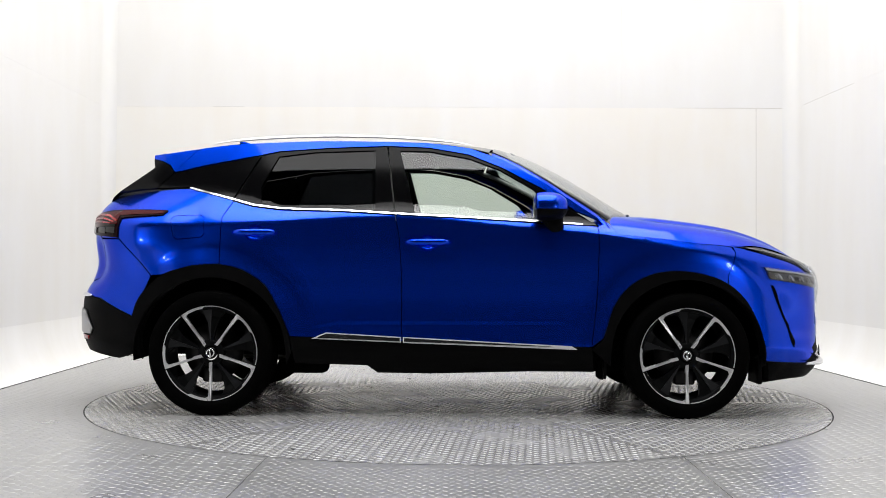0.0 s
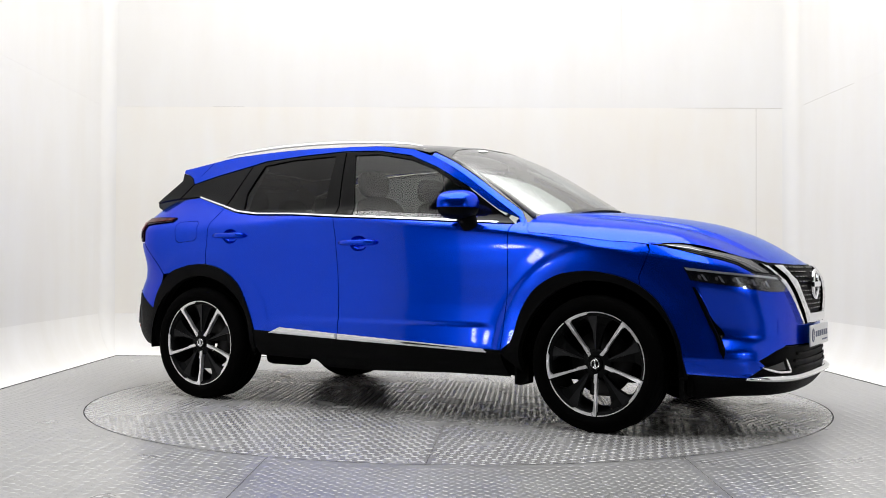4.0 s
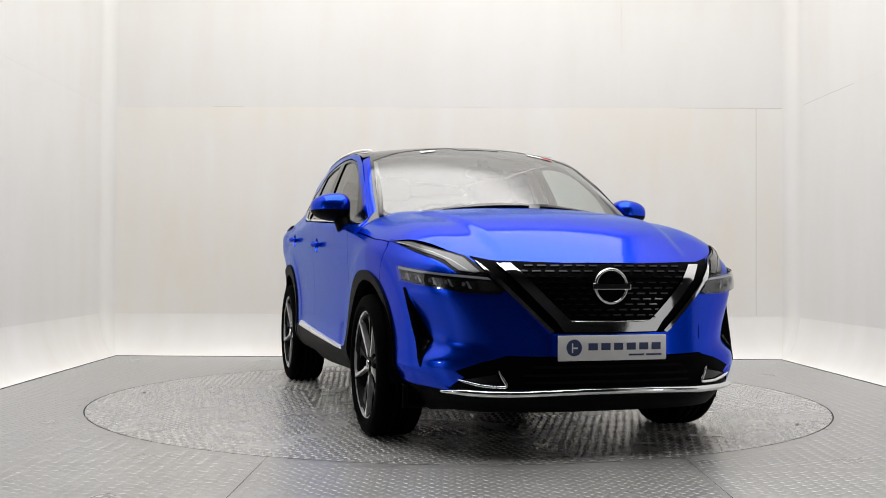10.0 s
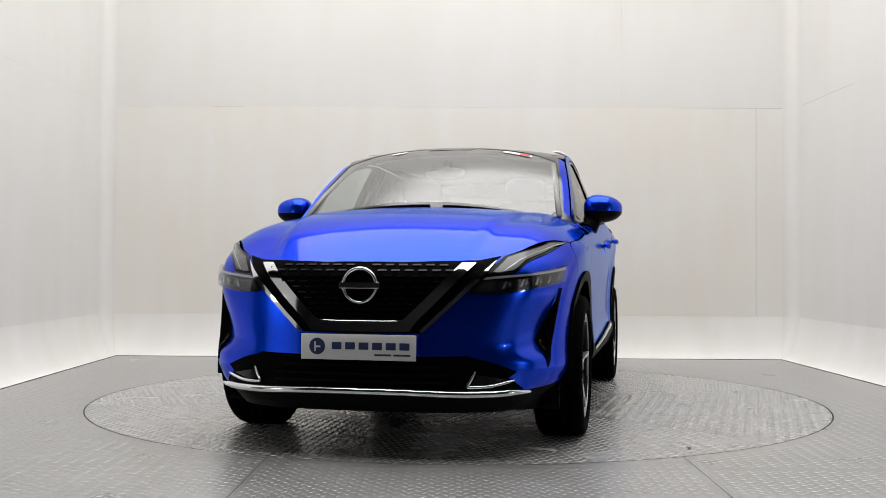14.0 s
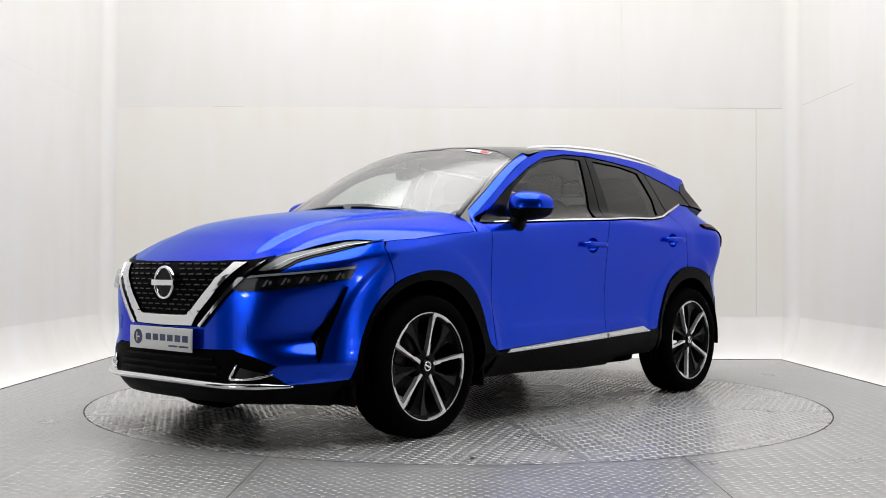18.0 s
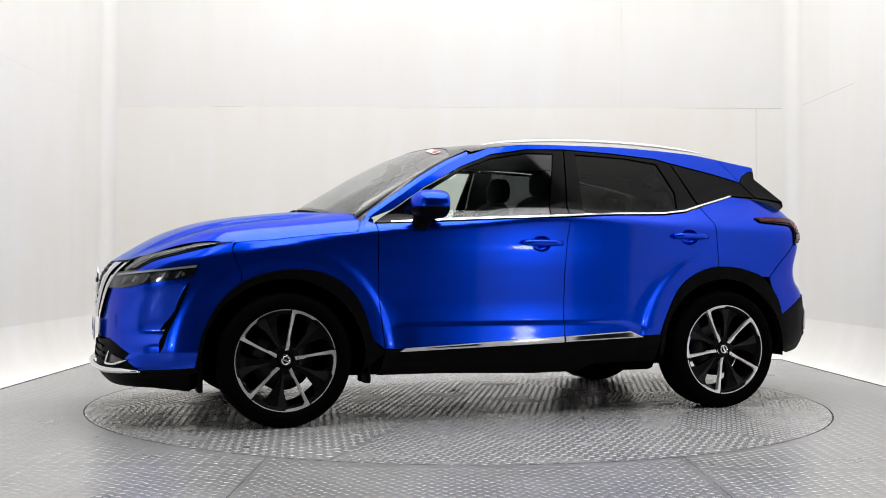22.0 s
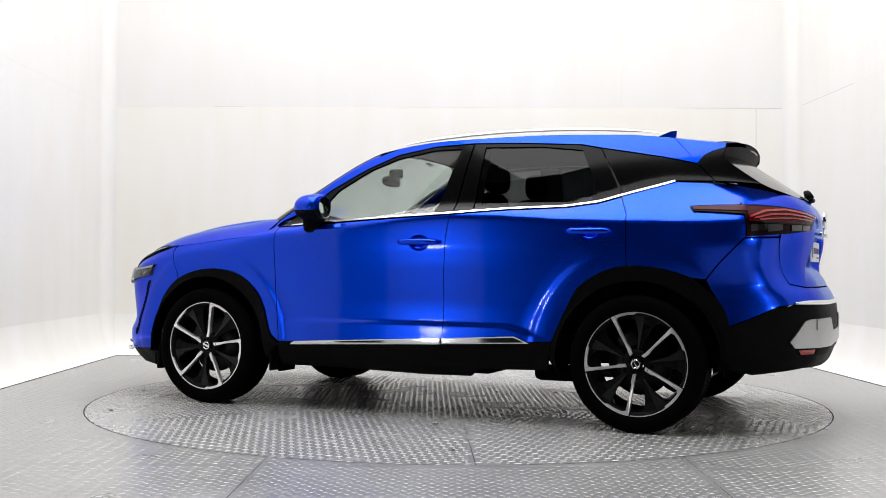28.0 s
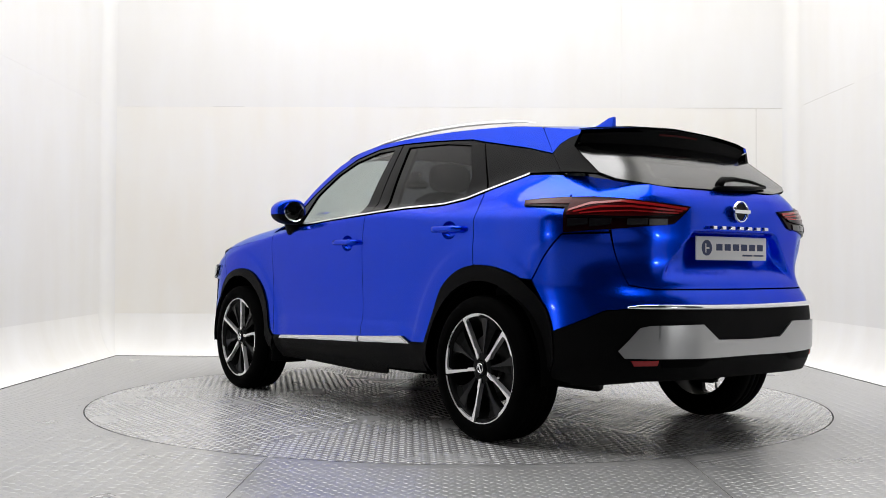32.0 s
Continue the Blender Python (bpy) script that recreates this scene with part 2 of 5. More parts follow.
side_in = smooth_curve([.15, .25, .33, .40, .46, .52, .62, .75, .88, .97, 1.4],
                       [-.16, -.10, -.03, -.006, -.010, -.014, -.017, -.012, -.004, 0, 0])
step_z = smooth_curve([-2, -.86, -.70, -.62, .66, .74, .84, 2], [.46, .47, .51, .525, .53, .52, .48, .46])
vent_line = smooth_curve([.30, .40, .50, .56, .66, .74], [.868, .889, .915, .945, .99, 1.02])
crease = smooth_curve([-2.2, -1.6, -1.25, -.95, -.6, -.3, .3, .84, 1.2, 1.6, 2.2], [1.060, 1.066, 1.074, 1.087, 1.108, 1.116, 1.070, 1.022, .968, .905, .83])
nose_in = smooth_curve([.15, .22, .28, .35, .50, .70, .78, .85, .92, 1.0], [-.12, -.02, .015, .008, .0, -.003, -.015, -.06, -.14, -.26])
tail_in = smooth_curve([.20, .30, .36, .44, .58, .64, .70, .76, .86, 1.0, 1.10, 1.16, 1.20, 1.25, 1.5],
                       [.12, .06, .03, .005, .0, .004, .025, .060, .085, .070, .072, .092, .125, .19, .52])
glass_y = smooth_curve([-2.1, -1.73, -1.48, -.9, -.3, .3, .9, 1.25], [.69, .745, .765, .82, .842, .825, .775, .735])


def side(u, z):
    """The shell of the lower body and of the side windows: u runs along the outline from the tail to the nose (u = x along the doors)."""
    u, z = np.asarray(u, float), np.asarray(z, float)
    x, y = plan_x(u), plan_y(u)
    nose, tail = ramp(x, 1.5, 2.12), ramp(-x, 1.45, 2.1)
    flank = ramp(u, U_REAR + .25, U_REAR + 1.0) * ramp(-u, -U_FRONT + .25, -U_FRONT + 1.0)
    over = z - crease(u)
    over = .5 * (over + np.sqrt(over * over + .00014))
    low = y + (side_in(z) - .55 * over) * flank
    for hub in (1.3325, -1.3325):
        away = np.hypot(x - hub, (z - .35) * .95)
        low = low + (.008 * ramp(-away, -.66, -.49) + .004 * ramp(-away, -.592, -.548) * (ramp(x, hub - .42, hub - .2) if hub < 0 else 1)) * flank
    low = low + .009 * ramp(-(z - step_z(u)), -.016, .020) * ramp(u, -.86, -.68) * ramp(-u, -.80, -.60)
    near = U_FRONT - u  # fold beside the vent of the front bumper
    fold = .050 * ramp(near, vent_line(z) - .42, vent_line(z) - .03) * ramp(-near, -vent_line(z), -vent_line(z) + .03) * ramp(z, .42, .508) * ramp(-z, -.77, -.53)
    x, low = x - .55 * fold, low - .8 * fold
    back = ramp(-x, .8, 1.5)
    high = glass_y(x) - .30 * (z - 1.14) - .25 * np.maximum(0, z - 1.14)**2
    mix = ramp(z, crease(u) + .01, crease(u) + .09 + .18 * back) * flank * ramp(-x, -1.12, -.86)
    low = low + .060 * ramp(-u, 1.40, 1.95) * ramp(u, -2.45, -1.95) * ramp(z, .66, 1.0) * ramp(-z, -1.33, -1.09)
    across = u - U_REAR
    pinch = .024 * np.exp(-((across - .66) / .085)**2) * ramp(z, .69, .82) * ramp(-z, -1.03, -.95)
    x, low = x + .75 * pinch, low - .6 * pinch
    ends = (1 - flank) * ramp(z, .9, 1.5) * .25
    wide = .275 + .9 * np.maximum(0, .985 - z)
    recess = .055 * ramp(-across, -wide - .05, -wide) * ramp(-z, -1.010, -.985) * ramp(z, .765, .90)
    return np.stack([x + recess + nose * nose_in(z) + tail * tail_in(z), (low * (1 - mix) + high * mix) * (1 - ends), z + 0 * x], -1)


def quarter_shell(x, z):
    """The shell over the rear wheel up to the roof, named by x."""
    p = side(x, z)
    return np.stack([x + 0 * z, p[..., 1], p[..., 2]], -1)


roof_mid = smooth_curve([-2.0, -1.8, -1.4, -1.0, -.5, 0, .2, .372, .504, .70, .90, 1.065, 1.3],
                        [1.495, 1.525, 1.570, 1.597, 1.613, 1.606, 1.588, 1.558, 1.512, 1.417, 1.299, 1.198, 1.05])


def roof(x, y):
    return np.stack([x, y, roof_mid(x + .38 * y * y) - (.10 + .07 * ramp(-x, 1.2, 1.75)) * y * y], -1)


hood_mid = smooth_curve([.8, 1.1, 1.41, 1.69, 1.86, 2.03, 2.17, 2.26], [1.185, 1.160, 1.128, 1.084, 1.032, .95, .865, .80])


def hood(x, y):
    a = np.abs(y)
    ridge = .555 - .13 * (x - 1.1)  # a crease runs from the windscreen's corner to the grille's
    dome = .008 - .016 * ramp(a, ridge, ridge + .055) + .008 * ramp(a, ridge + .055, ridge + .30)
    dome = dome * ramp(x, 1.0, 1.25) * ramp(-x, -2.16, -1.9)
    return np.stack([x, y, hood_mid(x + .15 * y * y) - .08 * y * y - 1.2 * np.maximum(0, a - .62)**2 + dome], -1)


tail_mid = smooth_curve([1.05, 1.15, 1.20, 1.25, 1.34, 1.5], [-2.19, -2.155, -2.11, -2.045, -1.915, -1.69])


def rear_glass(y, z):
    return np.stack([tail_mid(z) + .22 * y * y, y, z + 0 * y], -1)


def tail_wrap(s, z):
    """The shell round the tail: s runs across it from the middle to the left."""
    p = side(U_REAR + np.abs(s), z)
    return p * np.stack([np.ones_like(s), np.where(s < 0, -1.0, 1.0), np.ones_like(s)], -1)


def nose_wrap(s, z):
    p = side(U_FRONT - np.abs(s), z)
    return p * np.stack([np.ones_like(s), np.where(s < 0, -1.0, 1.0), np.ones_like(s)], -1)


def whole(half):
    """A full outline from its left half, which runs from the middle to the middle."""
    return half + [(-a, b) for a, b in reversed(half) if a > 1e-6]


def whole_top(half):
    return half + [(a, -b) for a, b in reversed(half) if b > 1e-6]


def roof_edge(x):
    """Height at which the side meets the roof."""
    z = 1.5
    for _ in range(12):
        y = float(side(x, z)[1])
        z = 0.5 * z + 0.5 * float(roof(np.array(x), np.array(y))[2])
    return z


def hood_side(x):
    """Half width at which the bonnet meets the wing."""
    y = .84
    for _ in range(40):
        z = float(hood(np.array(x), np.array(y))[2])
        y = .6 * y + .4 * float(side(x, z)[1])
    return min(y, .875)


# ---- room ----
def build_room():
    W, B, FRONT, CANOPY, H = 3.17, 2.905, -2.5, -4.4, 6.2
    # unseen in front of the plates, where it is added to darken low reflections
    bm = bmesh.new()
    vs = [bm.verts.new(c) for c in ((-40, -40, -0.012), (40, -40, -0.012), (40, 40, -0.012), (-40, 40, -0.012))]
    bm.faces.new(vs)
    tagged(part("ground", bm, FLOORBASE, None, smooth=False), "dark grey floor slab under the studio", "floor", kind="structure")
    # plate floor with a round hole for the turntable
    bm = bmesh.new()
    seg, r = 128, 2.2665
    ring = [bm.verts.new((r * math.cos(2 * math.pi * k / seg), r * math.sin(2 * math.pi * k / seg), 0)) for k in range(seg)]
    rect = [bm.verts.new(c) for c in ((-W - 0.3, -4.6, 0), (W + 0.3, -4.6, 0), (W + 0.3, B + 0.3, 0), (-W - 0.3, B + 0.3, 0))]
    for loop in (ring, rect):
        for i in range(len(loop)):
            bm.edges.new((loop[i - 1], loop[i]))
    bmesh.ops.triangle_fill(bm, use_beauty=True, edges=bm.edges[:])
    for f in bm.faces:
        if f.normal.z < 0:
            f.normal_flip()
    floor = tagged(part("floor", bm, PLATE, None, smooth=False), "grey metal tread plate floor, worn and scuffed", "floor", kind="structure")
    cuts = [-W - .02, -.83, 1.01, W + .02]
    for k in range(3):
        for y0, y1 in ((-4.4, -2.3), (-2.3, 0.0), (0.0, B)):
            cell = [(cuts[k], y0), (cuts[k + 1], y0), (cuts[k + 1], y1), (cuts[k], y1)]
            floor_tread(cell, 90 * (k % 2), floor)
        bm = bmesh.new()
        if 0 < k:
            x = cuts[k]
            reach = 2.27 * 2.27 - x * x
            y1 = -math.sqrt(reach) if reach > 0 else B
            box(bm, x - .0011, x + .0011, -4.6, y1, .0002, .0010)
            part("plate_seam", bm, FLOORBASE, floor, smooth=False)
        else:
            bm.free()
    # walls: a sloping foot at the floor, a soft kink, then upright board; the side walls stand a little askew
    lean, foot = radians(80), .194
    prof = [(foot * math.sin(lean * q / 24) / math.sin(lean), 0.385 * (1 - math.cos(lean * q / 24)) / (1 - math.cos(lean))) for q in range(25)] + [(.2, .388), (.2, H)]

    def west_x(y, d):
        return -3.160 - d + .034 * (B - y)

    def east_x(y, d):
        return 2.985 + d + .030 * (B - y)

    for name in ("wall_north", "wall_west", "wall_east"):
        bm = bmesh.new()
        cols = []
        for d, z in prof + [(0.35, H), (0.35, 0.0)]:
            if name == "wall_north":
                a, b = (west_x(B + d, d), B + d, z), (east_x(B + d, d), B + d, z)
            elif name == "wall_west":
                a, b = (west_x(FRONT, d), FRONT, z), (west_x(B + d, d), B + d, z)
            else:
                a, b = (east_x(B + d, d), B + d, z), (east_x(FRONT, d), FRONT, z)
            cols.append((bm.verts.new(a), bm.verts.new(b)))
        for (a, b), (c, d) in zip(cols, cols[1:]):
            bm.faces.new((a, b, d, c))
        bm.faces.new([c[0] for c in cols])
        bm.faces.new([c[1] for c in cols][::-1])
        bmesh.ops.recalc_face_normals(bm, faces=bm.faces[:])
        tagged(part(name, bm, WALL, None, smooth=False), "white studio wall of painted boards over a sloping foot", "wall", kind="structure")
    north, west, east = (bpy.data.objects["wall_" + k] for k in ("north", "west", "east"))
    # boards: yellowed below the joint, neutral and darkened above to level the light
    face, JZ = B + .2, 2.347
    for x0, x1, z0, z1, mat in ((-3.33, 2.8045, .3855, JZ, CREAM), (2.8075, 3.16, .3855, JZ, CREAM), (-3.33, 1.5398, JZ + .0008, H, BOARD), (1.5402, 3.16, JZ + .0008, H, BOARD)):
        bm = bmesh.new()
        box(bm, x0, x1, face - .006, face + .002, z0, z1)
        part("wall_board", bm, mat, north, smooth=False)
    for side_x, wall, s in ((west_x, west, -1), (east_x, east, 1)):
        for z0, z1 in ((.3855, JZ), (JZ + .0008, H)):
            bm = bmesh.new()
            ring = []
            for z in (z0, z1):
                ring.append([bm.verts.new((side_x(y, d), y, z)) for y, d in ((FRONT, .194), (3.05, .194), (3.05, .202), (FRONT, .202))])
            for q in range(4):
                bm.faces.new((ring[0][q], ring[0][(q + 1) % 4], ring[1][(q + 1) % 4], ring[1][q]))
            bm.faces.new(ring[0])
            bm.faces.new(ring[1])
            bmesh.ops.recalc_face_normals(bm, faces=bm.faces[:])
            part("wall_board", bm, BOARD, wall, smooth=False)
    # dark gaps that opened between the boards
    for x0, x1, z0, z1 in ((2.05, 3.05, JZ - .0012, JZ + .0022), (2.8040, 2.8080, .395, JZ), (-2.33, -2.02, JZ - .0005, JZ + .0016)):
        bm = bmesh.new()
        box(bm, x0, x1, face - .0068, face - .003, z0, z1)
        part("board_gap", bm, JOINT, north, smooth=False)
    bm = bmesh.new()
    vs = [bm.verts.new((east_x(y, .1935), y, z)) for y, z in ((2.88, JZ - .001), (1.75, JZ - .001), (1.75, JZ + .002), (2.88, JZ + .002))]
    bm.faces.new(vs)
    part("board_gap", bm, JOINT, east, smooth=False)
    # hollow strip in each corner, following the foot down
    for s, wall, side_x in ((-1, west, west_x), (1, east, east_x)):
        bm = bmesh.new()
        r, n = .12, 10
        rows = []
        for q in range(n + 1):
            a = math.pi / 2 * q / n
            row = []
            for d, z in prof:
                d = min(d, foot)
                f = d / foot
                yy = B + d - f * (.0006 + r - r * math.cos(a))
                row.append(bm.verts.new((side_x(yy, d) - s * f * (.0006 + r - r * math.sin(a)), yy, z)))
            rows.append(row)
        for r0, r1 in zip(rows, rows[1:]):
            for k in range(1, len(prof) - 1):
                f = (r0[k], r0[k + 1], r1[k + 1], r1[k])
                bm.faces.new(f if s > 0 else f[::-1])
        part("corner_strip", bm, BOARD, wall)
    # dark dirty joint where the walls stand on the plates
    for wall, p, q in (("wall_west", (west_x(FRONT, 0), FRONT), (west_x(B, 0), B)), ("wall_east", (east_x(B, 0), B), (east_x(FRONT, 0), FRONT)), ("wall_north", (west_x(B, 0), B), (east_x(B, 0), B))):
        p, q = Vector((*p, 0)), Vector((*q, 0))
        m = Matrix.Translation((p + q) / 2) @ Matrix.Rotation(math.atan2((q - p).y, (q - p).x), 4, "Z")
        bm = bmesh.new()
        box(bm, -(q - p).length / 2, (q - p).length / 2, -.0035, .0035, .0005, .0042, m=m)
        part("floor_joint", bm, FLOORBASE, bpy.data.objects[wall], smooth=False)
    # unseen ceiling, set high to spread the light evenly over the walls
    bm = bmesh.new()
    box(bm, -W - 0.6, W + 0.6, CANOPY, B + 0.6, H, H + 0.2)
    tagged(part("ceiling", bm, WALL, None, smooth=False), "white studio ceiling", "ceiling", kind="structure")
    # the dark hall in front of the booth
    for name, (x0, x1, y0, y1, z0, z1) in (("wall_south", (-9, 9, -12.2, -12, 0, 6.4)), ("wall_hall_west", (-9.2, -9, -12, FRONT, 0, 6.4)), ("wall_hall_east", (9, 9.2, -12, FRONT, 0, 6.4)),
                                           ("wall_return_west", (-9, -W - 0.36, FRONT - 0.2, FRONT, 0, 6.4)), ("wall_return_east", (W + 0.36, 9, FRONT - 0.2, FRONT, 0, 6.4))):
        bm = bmesh.new()
        box(bm, x0, x1, y0, y1, z0, z1)
        tagged(part(name, bm, HALL, None, smooth=False), "dark grey hall wall", "wall", kind="structure")
    bm = bmesh.new()
    box(bm, -9.2, 9.2, -12.2, FRONT - 0.01, 6.4, 6.6)
    tagged(part("ceiling_hall", bm, HALL, None, smooth=False), "dark grey hall ceiling", "ceiling", kind="structure")


def tread(name, outline, z, turn, pitch, parent):
    """Raised lozenges of a tread plate inside a convex outline, as one mesh."""
    pts = [Vector((a, b)) for a, b in outline]
    cx, cy = sum(p.x for p in pts) / len(pts), sum(p.y for p in pts) / len(pts)
    r = max((p - Vector((cx, cy))).length for p in pts)
    ct, st = math.cos(radians(turn)), math.sin(radians(turn))
    verts, faces = [], []
    n, m = int(r / pitch[0]) + 1, int(r / pitch[1]) + 1
    for i in range(-n, n + 1):
        for j in range(-m, m + 1):
            a, b = i * pitch[0], (j + 0.5 * (i % 2)) * pitch[1]
            x, y = cx + a * ct - b * st, cy + a * st + b * ct
            ok = True
            for k in range(len(pts)):
                p, q = pts[k - 1], pts[k]
                if (q.x - p.x) * (y - p.y) - (q.y - p.y) * (x - p.x) < 0.012 * (q - p).length:
                    ok = False
                    break
            if not ok:
                continue
            # each lozenge leans by turns to one side and the other
            h = radians(turn + (38 if i % 2 else -38))
            ux, uy, wx, wy = math.cos(h), math.sin(h), -math.sin(h), math.cos(h)
            L, W, k = pitch[2], pitch[3], len(verts)
            for f, dz in ((1.0, 0), (.66, .0019)):
                for da, db in ((-L, 0), (-L * .5, -W), (L * .5, -W), (L, 0), (L * .5, W), (-L * .5, W)):
                    verts.append((x + f * (ux * da + wx * db), y + f * (uy * da + wy * db), z + dz - .0002))
            faces += [(k + q, k + (q + 1) % 6, k + 6 + (q + 1) % 6, k + 6 + q) for q in range(6)] + [tuple(range(k + 6, k + 12))]
    me = bpy.data.meshes.new(name)
    me.from_pydata(verts, [], faces)
    me.materials.append(TREAD)
    ob = new(name, me)
    ob.parent = parent
    ob["kind"] = "stuff"
    return ob


def floor_tread(cell, turn, parent):
    """Tread on the fixed floor round the turntable."""
    ob = tread("tread_pattern", cell, 0, turn, PITCH, parent)
    bm = bmesh.new()
    bm.from_mesh(ob.data)
    for v in bm.verts:
        v.co.z *= .6
    bmesh.ops.delete(bm, geom=[v for v in bm.verts if v.co.x**2 + v.co.y**2 < 2.295**2], context="VERTS")
    bm.to_mesh(ob.data)
    bm.free()


PITCH = (0.034, 0.052, 0.019, 0.0065)


def slab(name, outline, top, mat, parent, label="", gap=0.0012):
    """A flat plate with a thickness; the outline is drawn in by gap on each side."""
    cx, cy = sum(a for a, b in outline) / len(outline), sum(b for a, b in outline) / len(outline)
    bm = bmesh.new()
    up, low = [], []
    for a, b in outline:
        d = math.hypot(a - cx, b - cy)
        f = (d - gap * 1.3) / d
        up.append(bm.verts.new((cx + (a - cx) * f, cy + (b - cy) * f, top)))
        low.append(bm.verts.new((cx + (a - cx) * f, cy + (b - cy) * f, top - .010)))
    bm.faces.new(up)
    for i in range(len(up)):
        bm.faces.new((low[i - 1], low[i], up[i], up[i - 1]))
    bmesh.ops.recalc_face_normals(bm, faces=bm.faces[:])
    return part(name, bm, mat, parent, label, smooth=False)


def build_turntable():
    table = tagged(new("turntable"), "round turntable of grey tread plates set flush in the floor", "turntable")
    bm = bmesh.new()
    bmesh.ops.create_circle(bm, cap_ends=True, segments=128, radius=2.25)
    bmesh.ops.translate(bm, verts=bm.verts[:], vec=(0, 0, -.0105))
    part("base_disc", bm, FLOORBASE, table, smooth=False)
    six = [(1.08 * math.cos(radians(55.5 + 60 * k)), 1.08 * math.sin(radians(55.5 + 60 * k))) for k in range(6)]
    hexa = slab("centre_plate", six, 0, TABLEPLATE, table)
    tread("tread_pattern", six, 0, 25, PITCH, hexa)
    for k in range(6):
        a0 = 55.5 + 60 * k
        out = [(2.26 * math.cos(radians(a0 + 60 * q / 16)), 2.26 * math.sin(radians(a0 + 60 * q / 16))) for q in range(17)]
        ring = [six[k]] + out + [six[(k + 1) % 6]]
        plate = slab("sector_plate", ring, 0, TABLEPLATE, table)
        tread("tread_pattern", ring, 0, a0 + 30 + 90 * (k % 2), PITCH, plate)
    # ragged bare patches where the coating came off
    for k, (x, y, w, h, r) in enumerate(((-.56, -.66, .20, .055, -24), (-.36, -.76, .09, .05, 10), (1.75, .76, .10, .055, 75), (1.88, .36, .075, .035, 80), (1.87, .20, .05, .03, 60), (-.61, .62, .05, .03, 0),
                                         (-1.12, .67, .11, .035, 5), (-1.77, .46, .075, .035, 100), (.08, .86, .035, .018, 10), (1.0, 1.24, .03, .018, 40), (-.88, -.03, .04, .02, 30))):
        random.seed(40 + k)
        bm = bmesh.new()
        vs = []
        phase = random.uniform(0, 6)
        for q in range(30):
            a = 2 * math.pi * q / 30
            f = .8 + .25 * math.sin(3 * a + phase) * math.cos(5 * a - phase) + random.uniform(-.2, .12)
            px, py = w * f * math.cos(a), h * f * math.sin(a)
            vs.append(bm.verts.new((x + px * math.cos(radians(r)) - py * math.sin(radians(r)), y + px * math.sin(radians(r)) + py * math.cos(radians(r)), .0021)))
        bm.faces.new(vs)
        part("worn_patch", bm, BARE, table, smooth=False)
    # small dark specks and flakes
    random.seed(7)
    for k in range(26):
        r, a = random.uniform(.3, 2.15), random.uniform(0, 2 * math.pi)
        w, h, q = random.uniform(.006, .018), random.uniform(.004, .009), random.uniform(0, 3.1)
        bm = bmesh.new()
        box(bm, -w, w, -h, h, .0030, .0046, .0008, m=pose(r * math.cos(a), r * math.sin(a), 0, 0, 0, math.degrees(q)))
        part("dirt_fleck", bm, FLECK, table, smooth=False)
    return table


